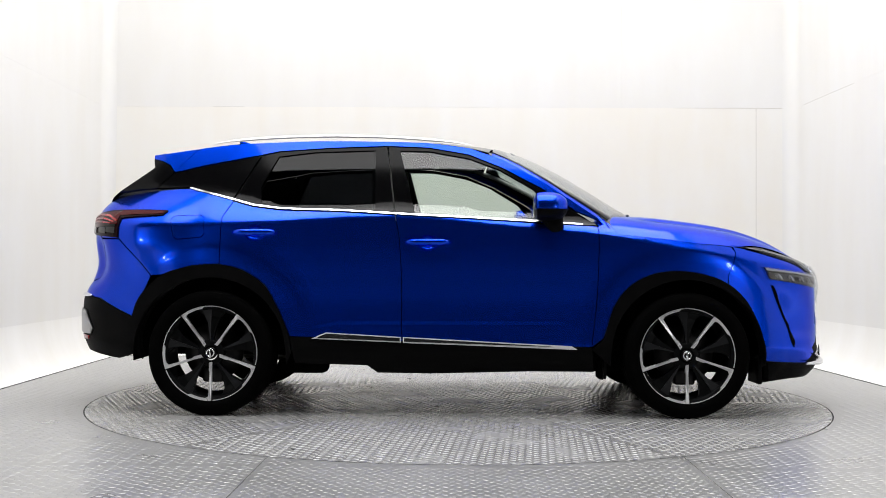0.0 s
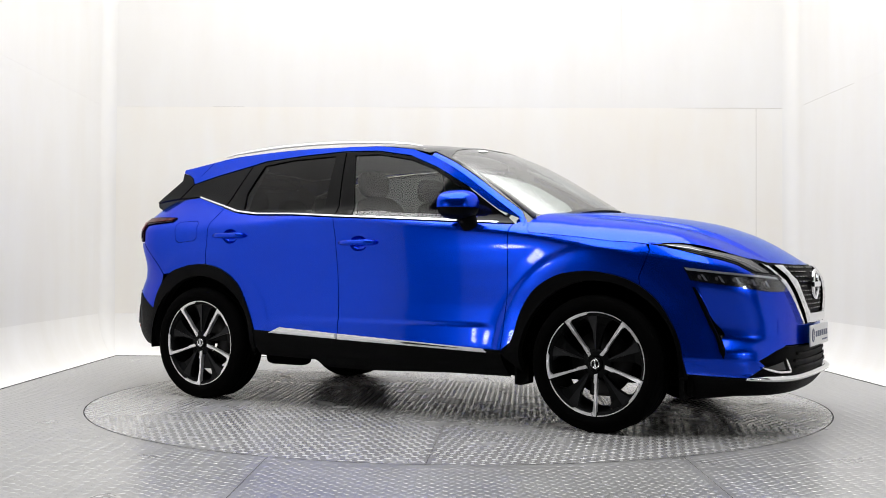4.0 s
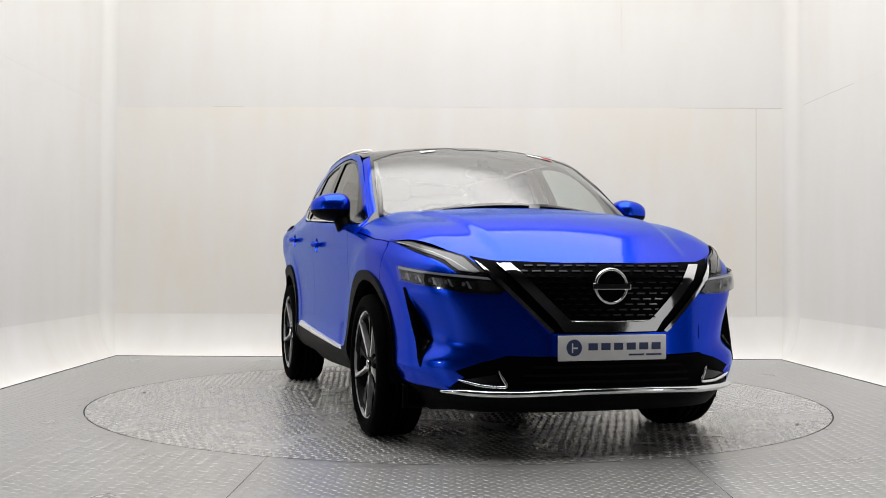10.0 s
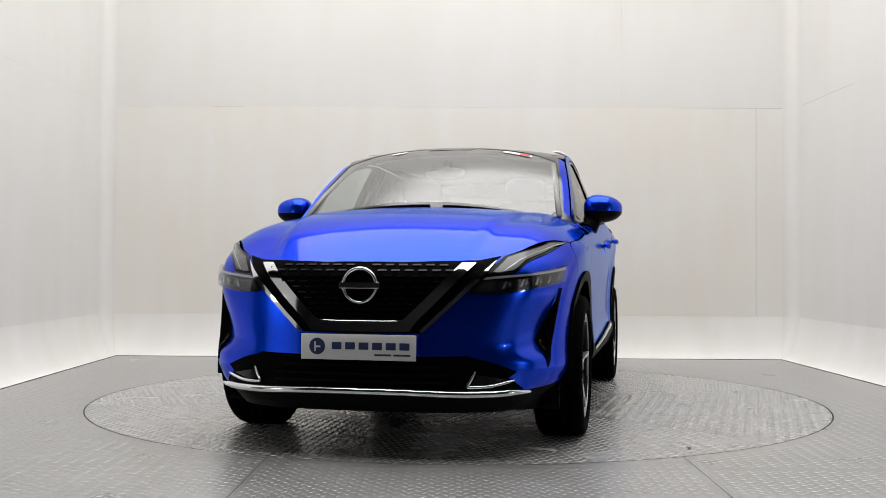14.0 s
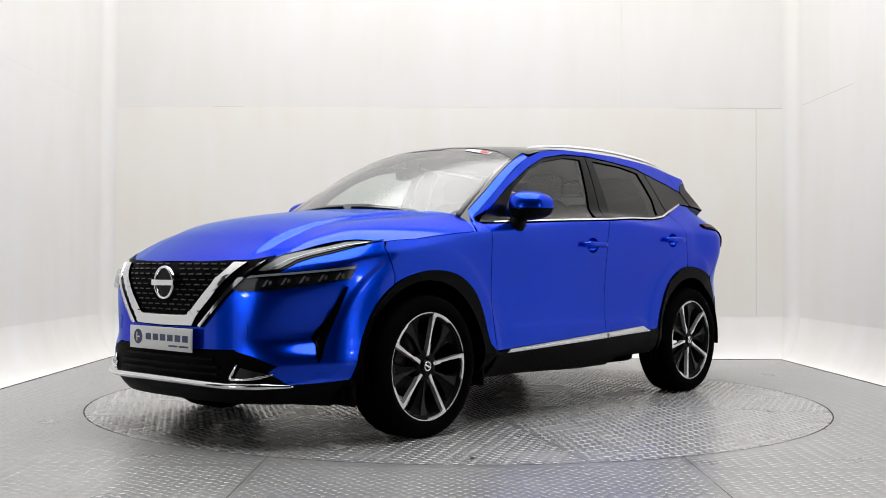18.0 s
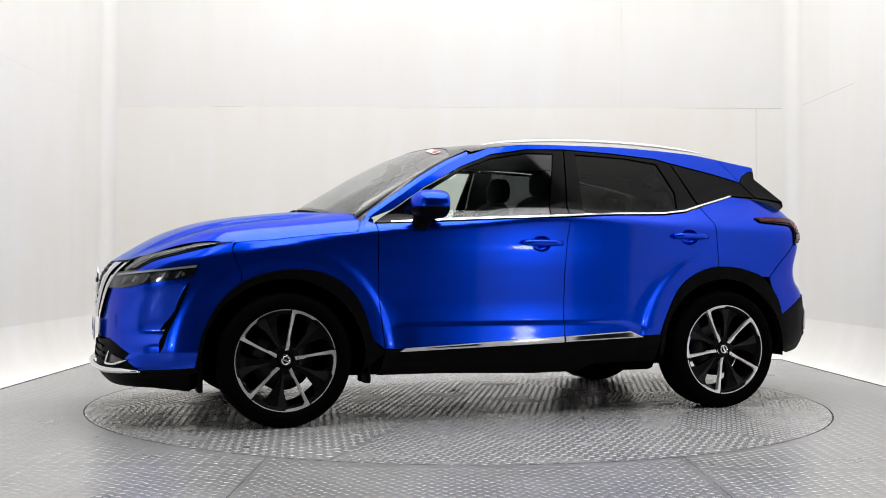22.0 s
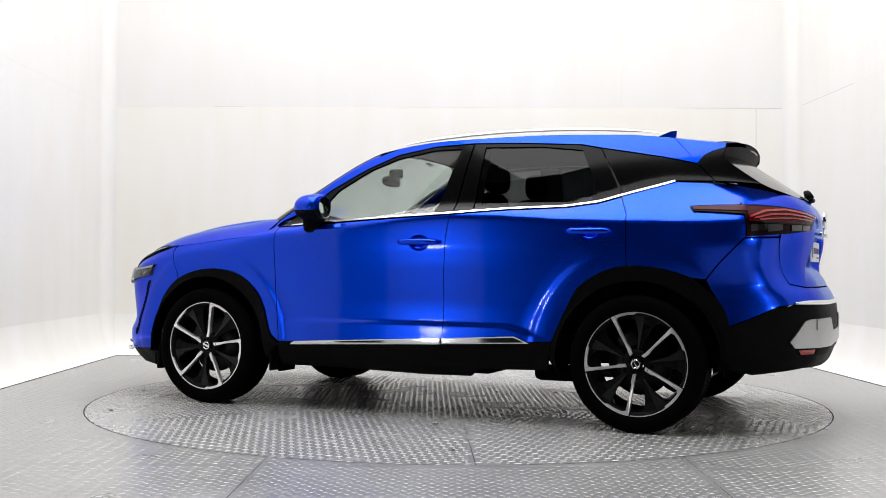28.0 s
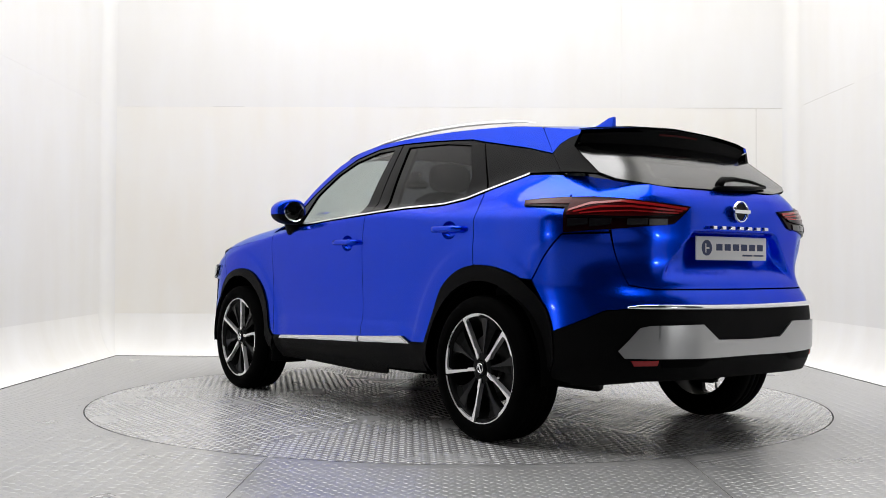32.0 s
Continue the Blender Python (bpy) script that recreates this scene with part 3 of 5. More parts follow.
# ---- wheels ----
def build_wheel(car):
    wheel = new("wheel")
    wheel.parent = car
    R = 0.352
    prof = [(0.262, -0.10), (0.266, -0.112), (0.30, -0.12), (0.328, -0.115), (0.346, -0.10), (R, -0.08), (R, -0.045), (R - .006, -0.043), (R - .006, -0.036), (R, -0.034), (R, -0.004), (R - .006, -0.003), (R - .006, 0.003), (R, 0.004),
            (R, 0.034), (R - .006, 0.036), (R - .006, 0.043), (R, 0.045), (R, 0.08), (0.346, 0.10), (0.338, 0.110), (0.328, 0.115), (0.326, 0.1165), (0.312, 0.119), (0.30, 0.12), (0.285, 0.1195), (0.283, 0.117), (0.276, 0.1155), (0.269, 0.112), (0.266, 0.10)]
    part("tyre", lathe(prof, 96), RUBBER, wheel, "black road tyre with a low profile")
    part("rim", lathe([(0.268, 0.104), (0.266, 0.100), (0.262, 0.098), (0.25, 0.096), (0.243, 0.085), (0.238, 0.04), (0.225, -0.04), (0.235, -0.10)], 96), GUNMETAL, wheel)
    part("rim_lip", lathe([(0.258, 0.098), (0.262, 0.103), (0.267, 0.104), (0.269, 0.100)], 96), GUNMETAL, wheel)
    part("brake_disc", lathe([(0.06, 0.0), (0.165, 0.0), (0.165, -0.025), (0.06, -0.025)], 48), STEEL, wheel)

    def fan(profile, y_out, y_in, name, mat, turn):
        """A spoke from (radius, angle, lift) corners."""
        bm = bmesh.new()
        front = [bm.verts.new((r * math.cos(radians(a + turn)), y_out + lift, r * math.sin(radians(a + turn)))) for r, a, lift in profile]
        back = [bm.verts.new((v.co.x, v.co.y - y_in, v.co.z)) for v in front]
        bmesh.ops.triangle_fill(bm, edges=[bm.edges.new((front[i - 1], front[i])) for i in range(len(front))], use_beauty=True)
        n = len(front)
        for i in range(n):
            bm.faces.new((front[i], back[i], back[(i + 1) % n], front[(i + 1) % n]))
        bmesh.ops.recalc_face_normals(bm, faces=bm.faces[:])
        return part(name, bm, mat, wheel, smooth=False)
    # thin machined spokes, each ending in an arc along the rim; dark blades between them
    for k in range(5):
        a = 72 * k
        edge = [(0.266, 2.2 + 66 * q / 12, .017) for q in range(13)]
        inner = [(0.2612, 68.2 - 40 * q / 8, .017) for q in range(9)] + [(0.2520, 25 - 19 * q / 4, .017) for q in range(5)]
        fan([(0.050, -12, 0), (0.10, -4, .003), (0.266, -2.0, .017)] + edge + inner + [(0.243, 2.2, .016), (0.170, 1.7, .006), (0.108, 2.2, .003), (0.095, 5.5, .003), (0.055, 8, 0)], 0.090, 0.026, "spoke", ALLOY, a)
        fan([(0.046, 24, 0), (0.046, 50, 0), (0.085, 45.5, -.004), (0.150, 47, -.010), (0.205, 50.5, -.012), (0.232, 54, -.010), (0.247, 60, -.004), (0.251, 48, .002), (0.251, 22, .002), (0.240, 19, .002), (0.220, 24.5, .002), (0.170, 29, .002), (0.085, 31, .002)], 0.080, 0.030, "blade", GUNMETAL, a)
        fan([(0.060, 36, .004), (0.150, 36.5, .005), (0.246, 37, .006), (0.248, 24, .003), (0.220, 26, .003), (0.170, 30, .003), (0.085, 32, .003)], 0.0805, 0.01, "blade_facet", DARKMETAL, a)
    part("hub", lathe([(0.075, 0.04), (0.075, 0.078), (0.062, 0.085), (0.04, 0.086)], 40), GUNMETAL, wheel)
    part("hub_cap", lathe([(0.034, 0.080), (0.034, 0.091), (0.028, 0.094), (0.0, 0.095)], 32), GLOSS, wheel)
    part("cap_emblem", lathe([(0.024, 0.094), (0.024, 0.098), (0.018, 0.098), (0.018, 0.094)], 32), CHROME, wheel)
    bm = bmesh.new()
    box(bm, -0.026, 0.026, 0.094, 0.0985, -0.005, 0.005, 0.001)
    part("cap_bar", bm, CHROME, wheel)
    bm = bmesh.new()
    box(bm, 0.08, 0.17, -0.05, 0.03, -0.06, 0.06, 0.015)
    part("brake_caliper", bm, STEEL, wheel)
    return wheel


def ellipse(cx, cz, rx, rz, n=24):
    return [(cx + rx * math.cos(2 * math.pi * k / n), cz + rz * math.sin(2 * math.pi * k / n)) for k in range(n)]


def rounded(x0, x1, z0, z1, r=0.02):
    return arc(x1 - r, z1 - r, r, r, 0, 90, 4) + arc(x0 + r, z1 - r, r, r, 90, 180, 4) + arc(x0 + r, z0 + r, r, r, 180, 270, 4) + arc(x1 - r, z0 + r, r, r, 270, 360, 4)


def ribbon(points, width):
    """An outline round a line of (a, b) points."""
    left, right = [], []
    for i, (a, b) in enumerate(points):
        a0, b0 = points[max(i - 1, 0)]
        a1, b1 = points[min(i + 1, len(points) - 1)]
        n = math.hypot(a1 - a0, b1 - b0)
        na, nb = -(b1 - b0) / n * width / 2, (a1 - a0) / n * width / 2
        left.append((a + na, b + nb))
        right.append((a - na, b - nb))
    return left + right[::-1]


def blob(center, size, power=2.6, seg=20, rings=12, lean=(0, 0)):
    """A rounded block (superellipsoid)."""
    bm = bmesh.new()
    bmesh.ops.create_uvsphere(bm, u_segments=seg, v_segments=rings, radius=1)
    e = 2 / power
    for v in bm.verts:
        p = [math.copysign(abs(c) ** e, c) for c in v.co]
        n = (abs(v.co.x) ** power + abs(v.co.y) ** power + abs(v.co.z) ** power) ** (1 / power)
        p = [c / n for c in v.co]
        v.co = Vector((center[0] + p[0] * size[0] + lean[0] * p[2], center[1] + p[1] * size[1] + lean[1] * p[2], center[2] + p[2] * size[2]))
    return bm


def plate_board(parent, x, z, facing, label):
    """A show plate with a navy round mark and a row of navy bars, 0.52 x 0.11 m."""
    holder = new("show_plate")
    holder.parent = parent
    holder.matrix_basis = pose(x, 0, z, 0, 0, 0 if facing > 0 else 180)
    tagged(holder, label)
    bm = bmesh.new()
    box(bm, 0, 0.008, -0.26, 0.26, -0.0555, 0.0555, 0.003)
    part("board", bm, PLATEWHITE, holder)
    bm = lathe([(0.0, 0.0095), (0.036, 0.0095), (0.037, 0.006)], 32)
    bmesh.ops.rotate(bm, verts=bm.verts[:], matrix=Matrix.Rotation(radians(-90), 3, "Z"))
    bmesh.ops.translate(bm, verts=bm.verts[:], vec=(0, -0.185, 0.002))
    part("round_mark", bm, NAVY, holder, smooth=False)
    bm = bmesh.new()
    box(bm, 0.0096, 0.0108, -0.197, -0.191, -0.02, 0.022)
    box(bm, 0.0096, 0.0108, -0.19, -0.17, -0.003, 0.004)
    part("mark_inlay", bm, PLATEWHITE, holder, smooth=False)
    for k in range(6):
        y = -0.118 + k * 0.061
        bm = bmesh.new()
        box(bm, 0.0082, 0.0095, y, y + 0.044, -0.010, 0.021)
        part("lettering_bar", bm, NAVY, holder, smooth=False)
    for k in range(2):
        bm = bmesh.new()
        box(bm, 0.0082, 0.0093, 0.075 + 0.085 * k, 0.15 + 0.085 * k, -0.036, -0.028)
        part("small_bar", bm, NAVY, holder, smooth=False)


def badge(parent, name, x, z, r, facing):
    holder = new(name)
    holder.parent = parent
    holder.matrix_basis = pose(x, 0, z, 0, 0, -90 if facing > 0 else 90)
    tagged(holder, "round chrome badge with a crossbar")
    part("ring", lathe([(r, 0.0), (r * .99, 0.007), (r * .955, 0.012), (r * .90, 0.0135), (r * .85, 0.011), (r * .82, 0.006), (r * .81, 0.0)], 48), CHROME, holder)
    part("backing", lathe([(r * .78, 0.002), (0.0, 0.002)], 48), GLOSS, holder)
    bm = bmesh.new()
    box(bm, -r * 1.12, r * 1.12, 0.004, 0.018, -r * .17, r * .17, 0.003)
    part("crossbar", bm, CHROME, holder, smooth=False)


def build_handles(car, fd, rd):
    for doors, x0, x1, z in ((fd, -.240, .010, .976), (rd, -1.208, -.965, 1.027)):
        for k, s in ((0, 1), (1, -1)):
            mid = (x0 + x1) / 2
            pts, rad = [], []
            for i in range(13):
                x = x0 + (x1 - x0) * i / 12
                e = math.sin(math.pi * min(1, max(0.06, i / 12 * .94 + .03)))
                pts.append((x, s * (float(side(x, z)[1]) + .006 + .030 * min(1, e * 1.8)), z + .002 * i / 12))
                rad.append(.006 + .009 * min(1, e * 2))
            part("door_handle", tube(pts, rad, 10, 1.15), PAINT, doors[k], "blue pull handle")
            bm = bmesh.new()
            n = 20
            rings = []
            for r, dep in ((1.0, .0), (.96, .012), (.8, .028), (.5, .036), (0.05, .038)):
                ring = []
                for q in range(n):
                    x, zz = mid + .062 * r * math.cos(2 * math.pi * q / n), z - .004 + .046 * r * math.sin(2 * math.pi * q / n)
                    ring.append(bm.verts.new((x, s * (float(side(x, zz)[1]) - dep), zz)))
                rings.append(ring)
            for r0, r1 in zip(rings, rings[1:]):
                for q in range(n):
                    bm.faces.new((r0[q], r0[(q + 1) % n], r1[(q + 1) % n], r1[q]))
            bm.faces.new(rings[-1])
            bmesh.ops.recalc_face_normals(bm, faces=bm.faces[:])
            part("handle_cup", bm, PAINT, doors[k])


def build_mirrors(fd):
    for k, s in ((0, 1), (1, -1)):
        mir = new("door_mirror")
        mir.parent = fd[k]
        tagged(mir, "blue door mirror with a black lower shell")
        bm = blob((.552, s * .940, 1.178), (.116, .109, .085), 2.45, 40, 28)
        for v in bm.verts:
            t = (abs(v.co.y) - .836) / .204
            v.co.z = 1.180 + (v.co.z - 1.180) * (1.08 - .30 * t)
            v.co.x += -.035 * t + .01
            if v.co.x < .485:
                v.co.x = .485 - (.485 - v.co.x) * .12
        low = bm.copy()
        bmesh.ops.bisect_plane(bm, geom=bm.verts[:] + bm.edges[:] + bm.faces[:], plane_co=(0, 0, 1.161), plane_no=(0, 0, 1), clear_inner=True)
        part("upper_shell", bm, PAINT, mir)
        bmesh.ops.bisect_plane(low, geom=low.verts[:] + low.edges[:] + low.faces[:], plane_co=(0, 0, 1.160), plane_no=(0, 0, 1), clear_outer=True)
        part("lower_shell", low, BLACK, mir, "black lower shell")
        bm = lathe([(0.0, .0), (.9, .0), (1.0, .08)], 32)
        bmesh.ops.transform(bm, verts=bm.verts[:], matrix=Matrix.Translation((.474, s * .935, 1.178)) @ Matrix.Diagonal((1, .070, .062, 1)) @ pose(0, 0, 0, 0, 0, 90) @ Matrix.Diagonal((1, .05, 1, 1)))
        part("mirror_glass", bm, MIRROR, mir)
        bm = tube([(.60, s * .81, 1.075), (.597, s * .84, 1.052), (.592, s * .868, 1.06), (.58, s * .885, 1.13)], [.05, .055, .056, .062], 14, .8)
        part("foot", bm, BLACK, mir)
        bm = tube([(.66, s * .93, 1.160), (.64, s * .98, 1.158), (.59, s * 1.005, 1.155)], .005, 6)
        part("indicator_strip", bm, SMOKE, mir)


def build_wheel_wells(car):
    for hub in (1.3325, -1.3325):
        for s in (1, -1):
            bm = bmesh.new()
            n = 28
            rings = []
            for y, r in ((.885, .432), (.86, .445), (.55, .445), (.54, .1)):
                rings.append([bm.verts.new((hub + r * math.cos(radians(-6 + 192 * q / n)), s * y, .35 + r * math.sin(radians(-6 + 192 * q / n)))) for q in range(n + 1)])
            for r0, r1 in zip(rings, rings[1:]):
                for q in range(n):
                    bm.faces.new((r0[q], r0[q + 1], r1[q + 1], r1[q]))
            part("wheel_liner", bm, DARK, car)
        for s in ((1, -1) if hub > 0 else ()):
            bm = bmesh.new()
            box(bm, hub - .462, hub - .446, s * .80 - .075, s * .80 + .075, .215, .38, .006)
            part("mud_flap", bm, BLACK, car)
    for s in (1, -1):
        bm = bmesh.new()
        box(bm, 1.745, 1.77, s * .72 - .10, s * .72 + .10, .185, .345, .006)
        part("air_deflector", bm, BLACK, car)


def build_front(car):
    # V grille: black field, rows of short chrome dashes, chrome V and two slashes each side
    sheet("grille", [whole([(0, .852), (.52, .866), (.62, .886), (.50, .775), (.265, .552), (0, .548)])], nose_wrap, GRILLE, car, off=.005, label="black mesh grille")
    for row in range(10):
        z = .842 - row * .0235
        half = .42 - (.852 - z) * .86
        for k in range(-8, 9):
            s = (k + .5 * (row % 2)) * .060
            if abs(s) > half or math.hypot(s, (z - .757)) < .088:
                continue
            sheet("grille_dash", [[(s - .021, z - .003), (s + .021, z - .003), (s + .018, z + .0035), (s - .018, z + .0035)]], nose_wrap, GRILLEBAR, car, off=.010, depth=.007)
    sheet("grille_surround", [whole([(0, .606), (.190, .608), (.209, .624), (.375, .785), (.440, .845), (.503, .847), (.428, .776), (.254, .604), (.222, .558), (0, .555)])], nose_wrap, CHROME, car, off=.018, label="chrome V-shaped grille surround", swell=.011)
    sheet("grille_slash", [[(.598, .862), (.574, .843), (.50, .785), (.262, .560), (.278, .552), (.520, .777)]], nose_wrap, CHROME, car, off=.016, mirror=True, label="thin chrome slash", swell=.008)
    # lamps
    shape = [(1.22, .960), (1.1, .957), (1.0, .958), (.93, .952), (.86, .936), (.70, .902), (.635, .886), (.52, .790), (.56, .797), (.672, .806), (.744, .856), (.80, .878), (.92, .908), (1.0, .926), (1.10, .945)]
    run = sheet("running_lamp", [shape], nose_wrap, GLOSS, car, off=.004, mirror=True, label="smoked running lamp")
    sheet("light_guide", [[(1.13, .954), (1.0, .951), (.93, .944), (.86, .929), (.71, .896), (.65, .878), (.58, .815), (.605, .812), (.672, .822), (.735, .866), (.80, .888), (.92, .918), (1.0, .934)]], nose_wrap, RUNLAMP, run, off=.008, depth=.004, mirror=True, swell=.003)
    sheet("guide_line", [ribbon([(1.10, .9475), (.95, .9300), (.80, .899), (.70, .862), (.63, .818)], .003)], nose_wrap, LAMPGREY, run, off=.0125, depth=.003, mirror=True)
    hl = sheet("headlamp", [[(1.050, .845), (.85, .820), (.76, .810), (.55, .793), (.505, .783), (.478, .733), (.50, .722), (.64, .724), (.85, .755), (1.035, .780)]], nose_wrap, LAMPDARK, car, off=.004, mirror=True, label="slim headlamp with clear lens")
    for k in range(5):
        a, zc = .97 - .082 * k, .797 - .0085 * k
        sheet("lamp_module", [[(a - .030, zc - .022), (a + .032, zc - .014), (a + .026, zc + .016), (a - .034, zc + .010)]], nose_wrap, LAMPBASE, hl, off=.008, depth=.004, mirror=True)
        sheet("lamp_crystal", [[(a - .020, zc - .020), (a - .006, zc - .018), (a + .006, zc + .012), (a - .004, zc + .011)]], nose_wrap, LAMPGREY, hl, off=.0125, depth=.006, mirror=True, swell=.004, step=.01)
        sheet("lamp_projector", [ellipse(a + .016, zc - .001, .008, .009, 14)], nose_wrap, DIMLENS, hl, off=.0125, depth=.005, mirror=True)
    sheet("lamp_bar", [[(1.043, .842), (.85, .8175), (.76, .8075), (.55, .7905), (.535, .780), (.76, .7985), (.85, .808), (1.04, .829)]], nose_wrap, LAMPBAR, hl, off=.012, depth=.006, mirror=True, swell=.002)
    sheet("indicator_lens", [[(.60, .780), (.53, .774), (.50, .735), (.585, .735)]], nose_wrap, LAMPBASE, hl, off=.010, depth=.004, mirror=True)
    sheet("lamp_lens", [[(1.052, .848), (.85, .823), (.76, .813), (.55, .796), (.505, .785), (.474, .733), (.50, .719), (.64, .721), (.85, .752), (1.037, .777)]], nose_wrap, LENS, hl, off=.021, depth=.018, mirror=True)
    # fog pockets
    def vent(a, z):
        """The step beside the wheel arch panel: a runs across from its edge."""
        return side(U_FRONT - vent_line(z) - a, z)
    sheet("side_vent", [[(.006, .745), (.006, .60), (.006, .52), (.006, .43), (-.004, .395), (-.016, .42), (-.026, .45), (-.036, .49), (-.062, .512), (-.058, .540), (-.040, .575), (-.028, .62), (-.016, .68), (-.006, .745)]], vent, GRILLE, car, off=.005, mirror=True, step=.006, label="black side vent")
    sheet("vent_insert", [[(.905, .515), (.870, .508), (.889, .455)]], nose_wrap, LAMPDARK, car, off=.009, depth=.006, mirror=True)
    sheet("park_sensor", [ellipse(.889, .492, .010, .010, 14)], nose_wrap, GLOSS, car, off=.012, depth=.006, mirror=True)
    sheet("washer_cover", [rounded(.478, .55, .513, .582, .008)], nose_wrap, PAINT, car, off=.002, depth=.003, mirror=True)
    # lower intake
    sheet("lower_intake", [whole([(0, .440), (.277, .440), (.496, .446), (.579, .428), (.70, .385), (.60, .312), (.3, .312), (0, .316)])], nose_wrap, GRILLE, car, off=.001)
    for z in (.405, .37, .338):
        half = .36 if z > .4 else .40
        sheet("intake_slat", [whole([(0, z + .006), (half, z + .006), (half, z - .005), (0, z - .005)])], nose_wrap, BLACK, car, off=.012, depth=.010)
    bar("fog_trim", [(.690, .352), (.64, .337), (.585, .325), (.53, .322), (.482, .323), (.49, .35), (.507, .388)], nose_wrap, CHROME, car, .007, .014, mirror=True, label="chrome fog lamp trim")
    sheet("fog_lamp", [[(.66, .352), (.58, .332), (.50, .332), (.52, .375)]], nose_wrap, LAMPDARK, car, off=.006, mirror=True)
    bar("chin_trim", [(.80, .306), (.70, .303), (.60, .296), (.45, .292), (.2, .297), (0, .298), (-.2, .297), (-.45, .292), (-.60, .296), (-.70, .303), (-.80, .306)], nose_wrap, CHROME, car, .015, .022, label="chrome chin strip")
    bar("grille_bar", [(.205, .600), (.1, .598), (0, .598), (-.1, .598), (-.205, .600)], nose_wrap, CHROME, car, .009, .020, label="chrome bar under the grille")
    badge(car, "front_badge", 2.243, .757, .082, 1)
    plate_board(car, 2.262, .489, 1, "white front show plate with navy lettering bars")


def build_rear(car):
    tl = sheet("tail_lamp", [[(1.235, 1.148), (1.10, 1.152), (.80, 1.153), (.687, 1.147), (.50, 1.128), (.344, 1.116), (.432, 1.036), (.653, 1.015), (.90, .995), (.90, 1.05), (.915, 1.105), (1.21, 1.122)]], tail_wrap, SMOKE, car, off=.008, mirror=True, label="dark red and smoked tail lamp", depth=.03)
    sheet("lamp_blade", [[(1.22, 1.143), (.90, 1.148), (.90, 1.118), (1.205, 1.127)]], tail_wrap, DARKRED, tl, off=.011, depth=.003, mirror=True)
    sheet("brake_lens", [[(.90, 1.140), (.68, 1.138), (.50, 1.121), (.362, 1.109), (.40, 1.085), (.52, 1.070), (.66, 1.064), (.89, 1.068)]], tail_wrap, DARKRED, tl, off=.012, depth=.003, mirror=True)
    for k, line in enumerate(([(.885, 1.088), (.80, 1.118), (.68, 1.129), (.50, 1.114), (.375, 1.103)], [(.86, 1.082), (.76, 1.104), (.64, 1.108), (.50, 1.099), (.40, 1.094)], [(.83, 1.076), (.72, 1.086), (.62, 1.090), (.52, 1.085), (.42, 1.084)])):
        sheet("brake_light", [ribbon(line, .010 - .002 * k)], tail_wrap, RED, tl, off=.015, depth=.003, mirror=True)
    sheet("lamp_divider", [[(.885, 1.069), (.66, 1.065), (.52, 1.071), (.42, 1.082), (.43, 1.072), (.52, 1.063), (.66, 1.057), (.888, 1.060)]], tail_wrap, GLOSS, tl, off=.0155, depth=.003, mirror=True)
    for a0, a1 in ((.88, .79), (.785, .70), (.64, .56), (.555, .47)):
        sheet("reversing_light", [[(a0, 1.056), (a1, 1.058), (a1, 1.030), (a0, 1.020 if a0 > .7 else 1.028)]], tail_wrap, LAMPDARK if a0 > .7 else LAMPBASE, tl, off=.013, depth=.003, mirror=True, swell=.002)
    bar("bumper_chrome", [(.70, .664), (.6, .666), (.4, .664), (.2, .662), (0, .661), (-.2, .662), (-.4, .664), (-.6, .666), (-.70, .664)], tail_wrap, CHROME, car, .013, .004, label="chrome bumper strip")
    sheet("skid_plate", [whole([(0, .512), (.225, .516), (.325, .587), (.60, .585), (.65, .575), (.742, .474), (.713, .442), (.256, .436), (0, .438)])], tail_wrap, SATIN, car, off=.010, depth=.03, label="satin silver skid plate", swell=.005)
    sheet("tow_cover", [rounded(.505, .565, .53, .582, .006)], tail_wrap, SATIN, car, off=.0185, depth=.004, sides=(1,), mirror=True)
    sheet("reflector", [[(.685, .432), (.561, .434), (.564, .412), (.664, .410)]], tail_wrap, RED, car, off=.010, mirror=True, label="red bumper reflector")
    sheet("bumper_vent", [[(.55, .434), (.27, .430), (.33, .402), (.54, .402)]], tail_wrap, GRILLE, car, off=.008, mirror=True)
    plate_board(car, -2.118, .932, -1, "white rear show plate with navy lettering bars")
    badge(car, "rear_badge", -2.170, 1.105, .052, -1)
    for k in range(7):
        bm = bmesh.new()
        y = .19 - k * .0633
        box(bm, -2.182 + .1 * y * y, -2.165 + .1 * y * y, y - .016, y + .016, 1.018, 1.034, .002)
        box(bm, -2.179 + .1 * y * y, -2.168 + .1 * y * y, y - .008, y + .008, 1.0225, 1.0295)
        part("lettering_bar", bm, CHROME, car)
    # spoiler underside, brake light, ears, wiper, fin
    def face(y, z):
        return np.stack([-1.802 + .45 * (1.507 - z) + .16 * y * y, y, z], -1)
    sheet("spoiler_face", [whole([(0, 1.519), (.3, 1.509), (.5, 1.492), (.59, 1.480), (.605, 1.45), (.58, 1.425), (.5, 1.402), (.25, 1.392), (0, 1.390)])], face, BLACK, car, depth=.05, label="black spoiler underside")
    sheet("high_brake_light", [whole([(0, 1.502), (.14, 1.499), (.14, 1.490), (0, 1.493)])], face, DARKRED, car, off=.004)
    sheet("spoiler_ear", [[(-1.607, 1.384), (-1.636, 1.425), (-1.684, 1.449), (-1.735, 1.463), (-1.725, 1.41), (-1.791, 1.36), (-1.86, 1.31), (-1.92, 1.266), (-1.80, 1.280), (-1.698, 1.287), (-1.607, 1.381)]], quarter_shell, GLOSS, car, off=.001, mirror=True)
